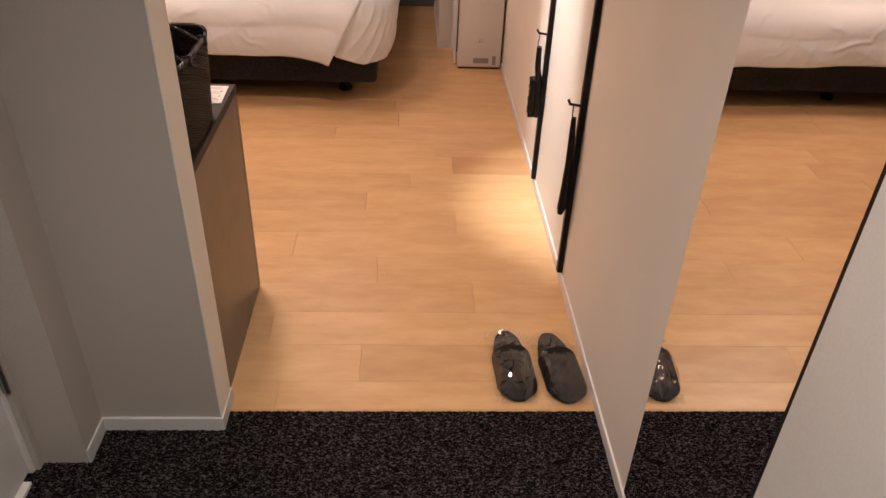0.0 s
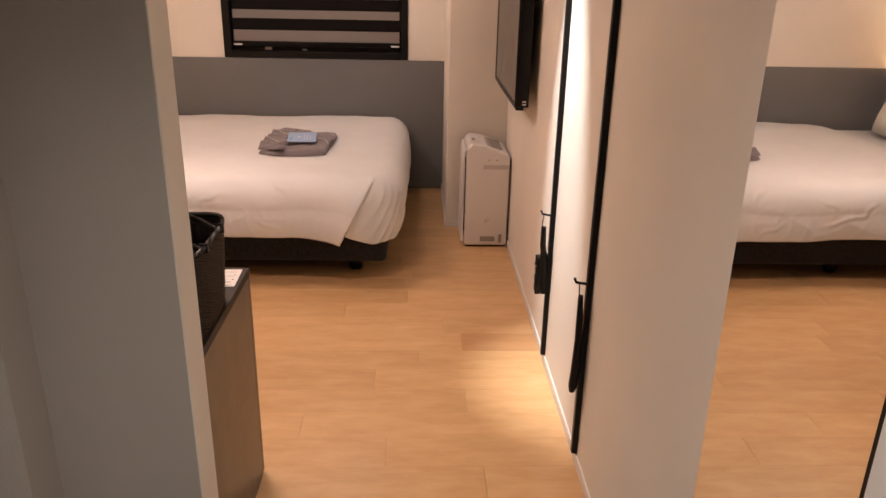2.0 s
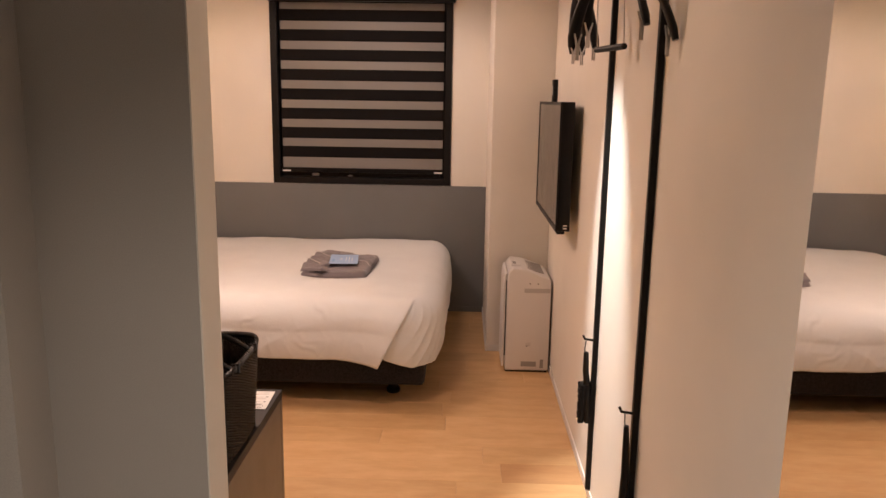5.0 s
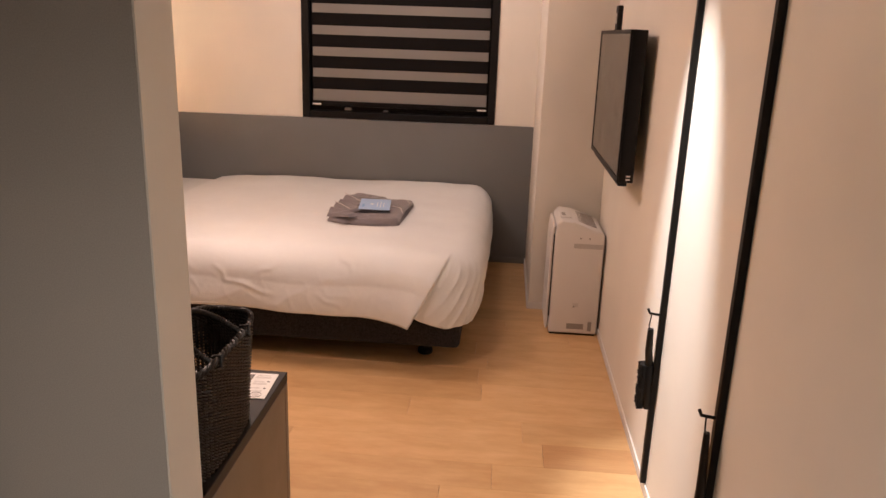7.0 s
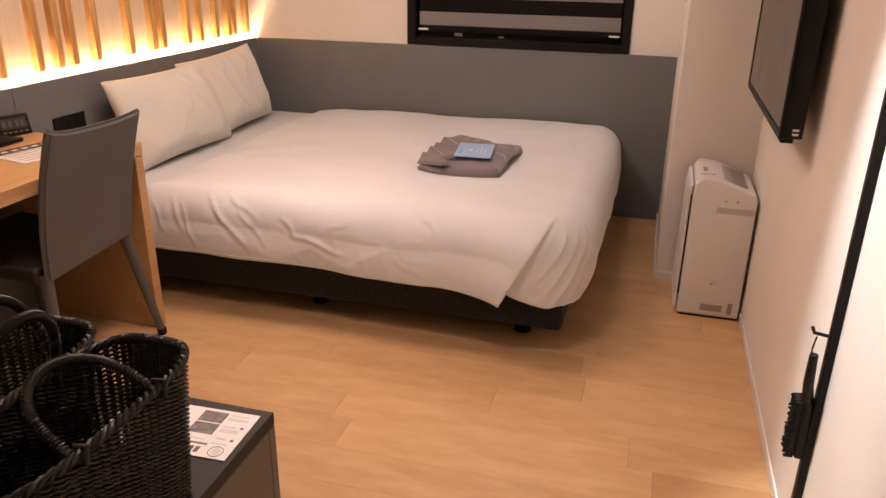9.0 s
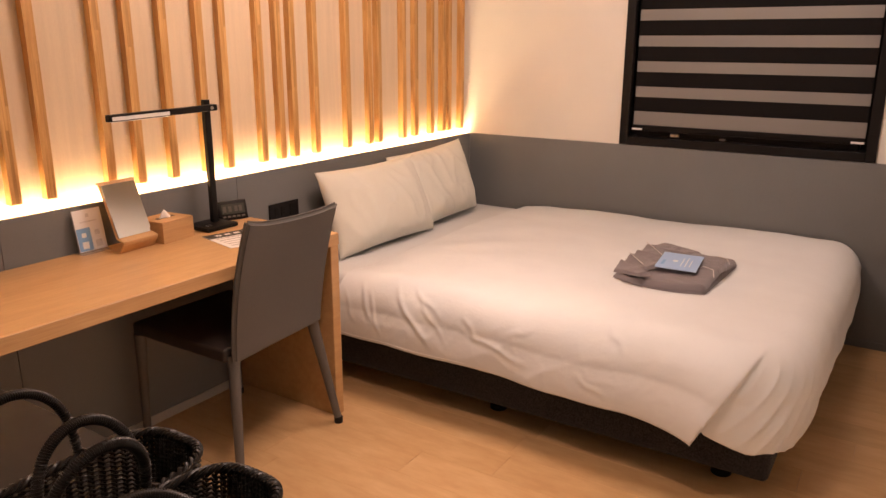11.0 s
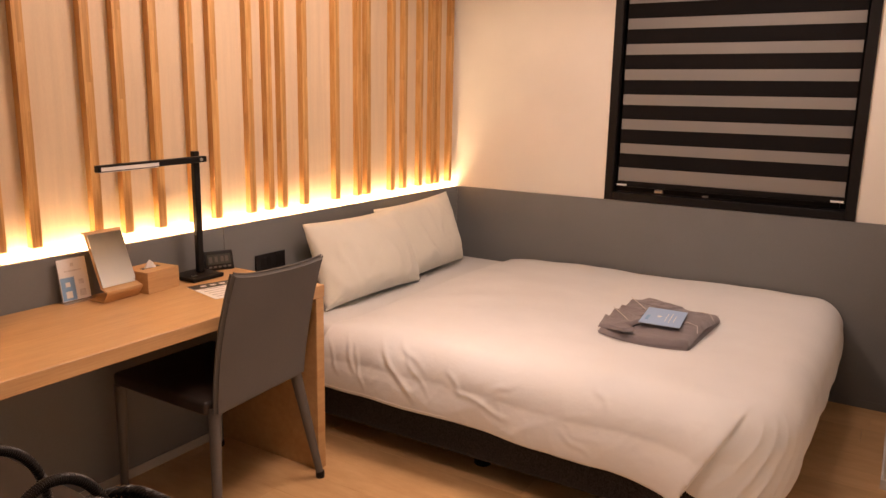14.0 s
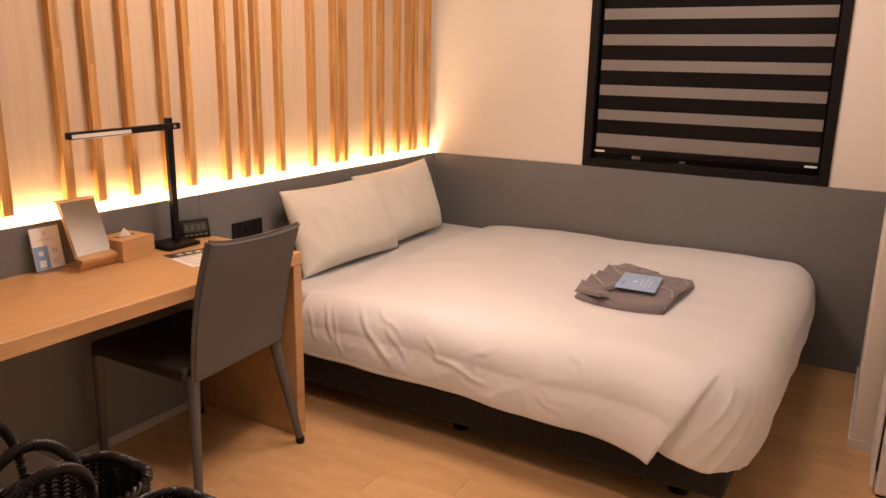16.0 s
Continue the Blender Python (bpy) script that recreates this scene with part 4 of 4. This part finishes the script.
for k in range(5):
    part("print_block", box(-0.022 + k * 0.010, -0.015 + k * 0.010, -0.050, -0.037, 0.0012, 0.0015), PICTURE, menu, "dark letter block")
part("print_ring", sweep([(0.052 + 0.0115 * math.cos(a * math.tau / 24), -0.042 + 0.0115 * math.sin(a * math.tau / 24), 0.0013) for a in range(24)], 0.0006, 5, closed=True), PICTURE, menu, "dark ring emblem")
part("emblem_disc", turned([(0.0075, 0.0012), (0.0075, 0.0015)], 0.052, -0.042, 20), PALE_PRINT, menu, "pale disc inside the ring")

# ---- television wall ----
tv = thing("television", "wall mounted flat black television, switched off", "television")
TX, TY0, TY1, TZ0, TZ1 = 0.706, 3.485, 4.37, 0.888, 1.441
part("case", box(TX + 0.004, TX + 0.058, TY0, TY1, TZ0 + 0.012, TZ1, 0.004, 2), BLACK_PLASTIC, tv)
bz = bmesh.new()
for a in ((TY0, TY1, TZ1 - 0.014, TZ1), (TY0, TY1, TZ0 + 0.012, TZ0 + 0.030), (TY0, TY0 + 0.013, TZ0 + 0.030, TZ1 - 0.014), (TY1 - 0.013, TY1, TZ0 + 0.030, TZ1 - 0.014)):
    box(TX - 0.002, TX + 0.0038, *a, bm=bz)
part("bezel", bz, BLACK_PLASTIC, tv)
part("screen", box(TX + 0.0005, TX + 0.0038, TY0 + 0.0132, TY1 - 0.0132, TZ0 + 0.0302, TZ1 - 0.0142), SCREEN, tv, "dark reflecting screen")
part("bottom_bar", box(TX + 0.006, TX + 0.040, TY0 + 0.02, TY1 - 0.10, TZ0 - 0.004, TZ0 + 0.0118, 0.003, 1), BLACK_PLASTIC, tv)
for z in (TZ0 + 0.022, TZ0 + 0.034):
    part("port", box(TX + 0.030, TX + 0.046, TY0 - 0.0008, TY0 + 0.001, z, z + 0.006), WHITE_PLASTIC, tv, "small pale port")
part("mount", box(TX + 0.058, RX - 0.0005, 3.75, 4.10, 1.00, 1.32, 0.003, 1), BLACK_METAL, tv)
part("mount_rail", box(RX - 0.024, RX - 0.0005, 4.40, 4.47, 1.40, 1.556, 0.003, 1), BLACK_METAL, tv, "black strap bracket above the screen")
part("strap_mark", sweep([(RX - 0.026, 4.42, 1.475), (RX - 0.0275, 4.428, 1.50), (RX - 0.026, 4.424, 1.522)], 0.003, 6), WHITE_PLASTIC, tv, "white hook mark")

purifier = thing("air_purifier", "white floor standing air purifier against the wall", "air purifier")
purifier.scale = (1, 1, 0.935)
PX0, PX1, PY0, PY1 = 0.541, 0.788, 4.20, 4.515
side = [(PX0 + 0.012, 0.010), (PX1, 0.010), (PX1, 0.545), (PX1 - 0.015, 0.562), (PX0 + 0.105, 0.612), (PX0 + 0.040, 0.618), (PX0 + 0.018, 0.590), (PX0 + 0.012, 0.53)]
part("body", prism(side, "y", PY0, PY1, 0.010, 3), WHITE_PLASTIC, purifier)
part("front_panel", prism([(PX0 - 0.006, 0.03), (PX0 + 0.006, 0.03), (PX0 + 0.008, 0.53), (PX0 + 0.012, 0.585), (PX0 + 0.002, 0.575), (PX0 - 0.004, 0.52)], "y", PY0 + 0.012, PY1 - 0.012, 0.002, 1), WHITE_PLASTIC, purifier, "white front panel")
# solid black strip paints the shade between front panel and body
part("gap_shade_strip", box(PX0 + 0.007, PX0 + 0.0112, PY0 + 0.006, PY1 - 0.006, 0.10, 0.54), BLACK_PLASTIC, purifier, "black strip for the shade in the panel gap")
part("plinth", box(PX0 + 0.018, PX1 - 0.006, PY0 + 0.008, PY1 - 0.008, 0.0, 0.0098), BLACK_PLASTIC, purifier)
part("grip", box(PX0 + 0.105, PX1 - 0.004, PY0 - 0.0008, PY0 + 0.004, 0.475, 0.500), plain("warm grey plastic", (0.50, 0.48, 0.46), 0.5), purifier, "grey recessed grip")
for x in (0.675, 0.717):
    part("screw", sweep([(x, PY0 - 0.001, 0.528), (x, PY0 + 0.002, 0.528)], 0.0045, 10), GREY_PLASTIC, purifier, "small grey screw cap")
part("label_mark", box(0.662, 0.690, PY0 - 0.0008, PY0 + 0.001, 0.158, 0.18), PALE_PRINT, purifier, "faint printed label")
part("label_dot", box(0.664, 0.672, PY0 - 0.0012, PY0 + 0.001, 0.156, 0.163), INK_GREY, purifier, "small dark mark")
part("intake", box(0.640, 0.722, PY0 - 0.001, PY0 + 0.003, 0.036, 0.066), GREY_PLASTIC, purifier, "grey intake grille")
part("intake", box(0.742, 0.760, PY0 - 0.001, PY0 + 0.003, 0.028, 0.080), GREY_PLASTIC, purifier, "grey intake grille")
slope = Matrix.Translation((0.700, (PY0 + PY1) / 2, 0.5905)) @ Matrix.Rotation(radians(17.5), 4, "Y")
for k in range(8):
    part("vent_slat", moved(box(-0.052, 0.052, -0.115 + 0.030 * k, -0.098 + 0.030 * k, -0.0005, 0.003), slope), GREY_PLASTIC, purifier, "grey air outlet slot")
part("control_panel", box(PX0 + 0.034, PX0 + 0.088, PY0 + 0.06, PY1 - 0.06, 0.6165, 0.622, 0.002, 1), WHITE_PLASTIC, purifier, "white control panel")
part("display", box(PX0 + 0.045, PX0 + 0.062, PY0 + 0.09, PY0 + 0.15, 0.622, 0.6228), GREY_PLASTIC, purifier, "grey display")

# coat rails: two black uprights on the wall with a bar for hangers
P1, P2 = 2.895, 2.262
rack = thing("coat_rack", "black wall mounted coat rack with two uprights and a bar", "coat rack")
for y in (P1, P2):
    part("upright", box(RX - 0.018, RX - 0.0005, y - 0.0105, y + 0.0105, 0.040, 2.02, 0.0015, 1), BLACK_METAL, rack)
    part("brace", sweep([(RX - 0.016, y, 1.80), (RX - 0.12, y, 1.945)], 0.0075, 8), BLACK_METAL, rack)
    part("bracket", box(RX - 0.150, RX - 0.0182, y - 0.010, y + 0.010, 1.940, 1.960, 0.0015, 1), BLACK_METAL, rack)
    part("peg", sweep([(RX - 0.016, y, 0.612), (RX - 0.048, y, 0.617), (RX - 0.054, y, 0.630)], 0.0042, 8), BLACK_METAL, rack, "short black peg")
part("rail", sweep([(RX - 0.13, P2 - 0.03, 1.950), (RX - 0.13, P1 + 0.03, 1.950)], 0.0105, 14), BLACK_METAL, rack, "round black hanger bar")


def hanger(x, y, turn, bar, neck, label):
    """A moulded hanger with a wire hook, trouser bar and clips; it hangs from the rail."""
    h = thing("coat_hanger", label, "hanger", "hangers on the coat rack", at=pose(x, y, 1.951, 0, 0, turn))
    hook = [(-0.016 * math.cos(radians(a)), 0, 0.016 * math.sin(radians(a))) for a in range(-30, 181, 15)]
    part("hook", sweep(hook + [(0.016, 0, -0.02), (0.004, 0, -0.045), (0.0, 0, -neck)], 0.0017, 6), STEEL, h, "steel wire hook")
    arm_pts, rad = [], []
    for k in range(-16, 17):
        u = k / 16
        w = abs(u)
        arm_pts.append((0.190 * u * (1 - 0.10 * w ** 4), 0.024 * u * u, -neck - 0.090 * w ** 1.2 - 0.105 * w ** 2.8))
        rad.append((0.0105 + 0.0065 * w ** 1.5) * (1 if w < 0.99 else 0.72))
    part("shoulder_arm", sweep(arm_pts, rad, 14, flat=0.62), BLACK_PLASTIC, h)
    low = neck + 0.22
    if bar:
        part("trouser_bar", sweep([(-0.082, 0.016, -low - 0.02), (-0.080, 0.016, -low - 0.02), (0.080, 0.016, -low - 0.02), (0.082, 0.016, -low - 0.02)], [0.005, 0.008, 0.008, 0.005], 12), BLACK_PLASTIC, h, "black trouser bar")
        for s in (-1, 1):
            part("bar_wire", sweep([(0.076 * s, 0.008, -neck - 0.04), (0.076 * s, 0.016, -low - 0.014)], 0.0014, 5), STEEL, h)
    for s in (-1, 1):
        cx = 0.150 * s
        part("clip_wire", sweep([(cx, 0.018, -low + 0.10), (cx, 0.022, -low + 0.055)], 0.0013, 5), STEEL, h)
        for t in (-1, 1):
            part("clip_jaw", sweep([(cx, 0.022 + 0.012 * t, -low + 0.058), (cx, 0.022 + 0.003 * t, -low + 0.030), (cx, 0.022 + 0.003 * t, -low - 0.010)], [0.0022, 0.0034, 0.0028], 8, flat=0.4), STEEL, h, "steel clip jaw")
    return h


hanger(RX - 0.13, 2.250, -55, False, 0.172, "black moulded hanger turned towards the wall with steel clips")
hanger(RX - 0.13, 2.370, -74, True, 0.130, "black hanger with a trouser bar and steel clips")
hanger(RX - 0.13, 2.79, -92, False, 0.158, "black moulded hanger hanging edge on from the bar")
hanger(RX - 0.13, 2.88, -86, False, 0.150, "black moulded hanger with clips near the far upright")

brush = thing("clothes_brush", "black clothes brush hanging from a peg", "brush")
BY_ = P1 - 0.018
part("cord", sweep([(RX - 0.0460, BY_, 0.617), (RX - 0.0490, BY_ + 0.004, 0.585), (RX - 0.0460, BY_ + 0.004, 0.562)], 0.0018, 6), BLACK_PLASTIC, brush, "cord loop")
part("handle", sweep([(RX - 0.0430, BY_ + 0.004, 0.572), (RX - 0.0410, BY_ + 0.006, 0.50), (RX - 0.0330, BY_ + 0.020, 0.46), (RX - 0.0290, BY_ + 0.030, 0.435)], [0.009, 0.011, 0.012, 0.016], 12), BLACK_PLASTIC, brush)
part("head", moved(box(-0.013, 0.013, -0.026, 0.026, -0.075, 0.075, 0.008, 3), pose(RX - 0.0270, BY_ + 0.036, 0.372, 0, -3, 0)), BLACK_PLASTIC, brush)
part("bristle_pad", box(RX - 0.0520, RX - 0.0402, BY_ + 0.013, BY_ + 0.059, 0.300, 0.444, 0.004, 2), BLACK_PLASTIC, brush, "packed black bristles")
bris = bmesh.new()
rb = random.Random(4)
for i in range(26):
    for j in range(9):
        z0, y0 = 0.302 + 0.140 * i / 25, BY_ + 0.036 - 0.021 + 0.042 * j / 8
        sweep([(RX - 0.0380, y0, z0), (RX - 0.0560 + rb.uniform(-0.003, 0.003), y0 + rb.uniform(-0.003, 0.003), z0 + rb.uniform(-0.003, 0.003))], [0.0028, 0.0022], 4, bris)
part("bristles", bris, BLACK_PLASTIC, brush, "dense black bristles")

horn = thing("shoe_horn", "long black shoe horn hanging from a peg", "shoe horn")
HX, HY = RX - 0.0345, P2 - 0.010
part("cord", sweep([(HX - 0.004, P2 - 0.003, 0.617), (HX - 0.006, HY - 0.004, 0.590), (HX, HY, 0.570)], 0.0018, 6), BLACK_PLASTIC, horn, "cord loop")
part("blade", sweep([(HX, HY, 0.580), (HX + 0.002, HY, 0.53), (HX + 0.005, HY + 0.001, 0.44), (HX + 0.005, HY + 0.002, 0.35), (HX + 0.002, HY + 0.003, 0.285), (HX, HY + 0.003, 0.262)], [0.008, 0.0105, 0.0125, 0.0155, 0.0165, 0.010], 14, flat=0.8), BLACK_PLASTIC, horn)

# slippers in film
def slipper(m, label):
    s = thing("slipper", label, "slipper", "pair of slippers in clear film", at=m)

    def outline(t, grow=1.0):
        a = t * math.tau
        ca, sa = math.cos(a), math.sin(a)
        x = 0.050 * abs(ca) ** 0.8 * (1 if ca > 0 else -1) * (1 - 0.12 * sa)
        y = 0.141 * abs(sa) ** 0.9 * (1 if sa > 0 else -1)
        return x * grow, y * grow
    pts = [outline(k / 48) for k in range(48)]
    part("sole", prism(pts, "z", 0.001, 0.014, 0.003, 2), SLIPPER_FELT, s, "black padded sole")
    part("insole", prism([outline(k / 48, 0.9) for k in range(48)], "z", 0.0142, 0.0162, 0.0006, 1), INSOLE, s, "insole, greyed for the film's reflection")

    def upper(u, v):
        # from the toe (v = 0) to the open throat, arched across
        a = math.pi * u
        y = -0.137 + 0.155 * v + 0.02 * math.sin(a) * v
        w = 0.0550 * math.sqrt(max(0.0, 1 - max(0.0, (0.34 - v) / 0.36) ** 2.4))
        h = 0.012 + 0.036 * math.sin(a) ** 0.7 * min(1.0, (0.25 + v * 1.3)) * (1 if v > 0.02 else 0.3)
        return (w * math.cos(a), y, h + 0.003 * noise.noise((u * 5, v * 5, 2)))
    up = sheet(20, 16, upper)
    bmesh.ops.recalc_face_normals(up, faces=up.faces[:])
    bmesh.ops.solidify(up, geom=up.faces[:], thickness=0.004)
    part("upper", up, SLIPPER_FELT, s, "black cloth upper")

    def film(u, v):
        # flat facets of stretched film: tight over the shoe, a crumpled fringe round it
        a, b = 2 * u - 1, 2 * v - 1
        r = (abs(a) ** 3 + abs(b) ** 3) ** (1 / 3)
        px, py = 0.061 * a, 0.150 * b
        over = max(0.0, min(1.0, (1.02 - r) / 0.16))
        top = 0.056 - 0.030 * max(0.0, min(1.0, (b + 0.05) / 0.5)) - 0.010 * max(0.0, -b - 0.45)
        dome = math.sqrt(max(0.0, 1 - (0.80 * a) ** 4))
        cr = 0.0055 * noise.noise((a * 3 + 3, b * 6, m.translation.x * 9)) + 0.006 * noise.noise((a * 6 - b * 3, b * 9, m.translation.x * 31))
        z = over ** 0.7 * (top * dome + cr) + (1 - over) * (0.004 + 0.5 * abs(cr))
        px += 0.005 * noise.noise((b * 9, a * 3, 4)) + 0.003 * noise.noise((b * 21, 1, 4))
        py += 0.005 * noise.noise((b * 4, a * 9, 8))
        return (px, py, max(0.0012, z))
    fb = sheet(9, 22, film)
    bmesh.ops.triangulate(fb, faces=fb.faces[:])
    fl = part("film", fb, FILM, s, "clear crinkled plastic film", 0)
    fl.visible_shadow = False
    return s


slipper(pose(0.594, 1.853, 0.0, 0, 0, 3), "black slipper in clear film on the wood floor")
slipper(pose(0.724, 1.845, 0.0, 0, 0, 5), "black slipper in clear film against the baseboard")

# ---- floor boards ----
floor = tagged(new("floor"), "pale maple board floor with staggered joints", "", "", "structure")
ROW, LEN = 0.1505, 0.909
JOINT = {1: 0.17, 2: -0.10, 3: 0.508, 4: 0.20, 5: -0.09, 6: 0.475, 7: 0.14, 9: 0.482}
rf = random.Random(11)
mesh_of = {}
y0 = 2.996 - 9 * ROW
k = 0
while y0 < FY - 0.03:
    a, b = max(y0, EDGE + 0.004), min(y0 + ROW, FY - 0.012)
    x = JOINT.get(k, rf.uniform(-0.45, 0.45))
    while x > LX:
        x -= LEN
    while x < RX:
        p, q = max(x, LX), min(x + LEN, RX)
        if q - p > 0.02:
            red = k == 9 and p > 0.4
            size = (round(q - p, 3), round(b - a, 3), red)
            if size not in mesh_of:
                bm = box(-size[0] / 2 + 0.0003, size[0] / 2 - 0.0003, -size[1] / 2 + 0.0003, size[1] / 2 - 0.0003, -0.018, 0.0, 0.0006, 1)
                me = bpy.data.meshes.new("board")
                bm.to_mesh(me)
                bm.free()
                me.materials.append(FLOOR_RED if red else FLOOR_WOOD)
                mesh_of[size] = me
            ob = new("board", mesh_of[size])
            ob.location = ((p + q) / 2, (a + b) / 2, rf.uniform(-0.0003, 0.0))
            ob.parent = floor
        x += LEN
    y0 += ROW
    k += 1
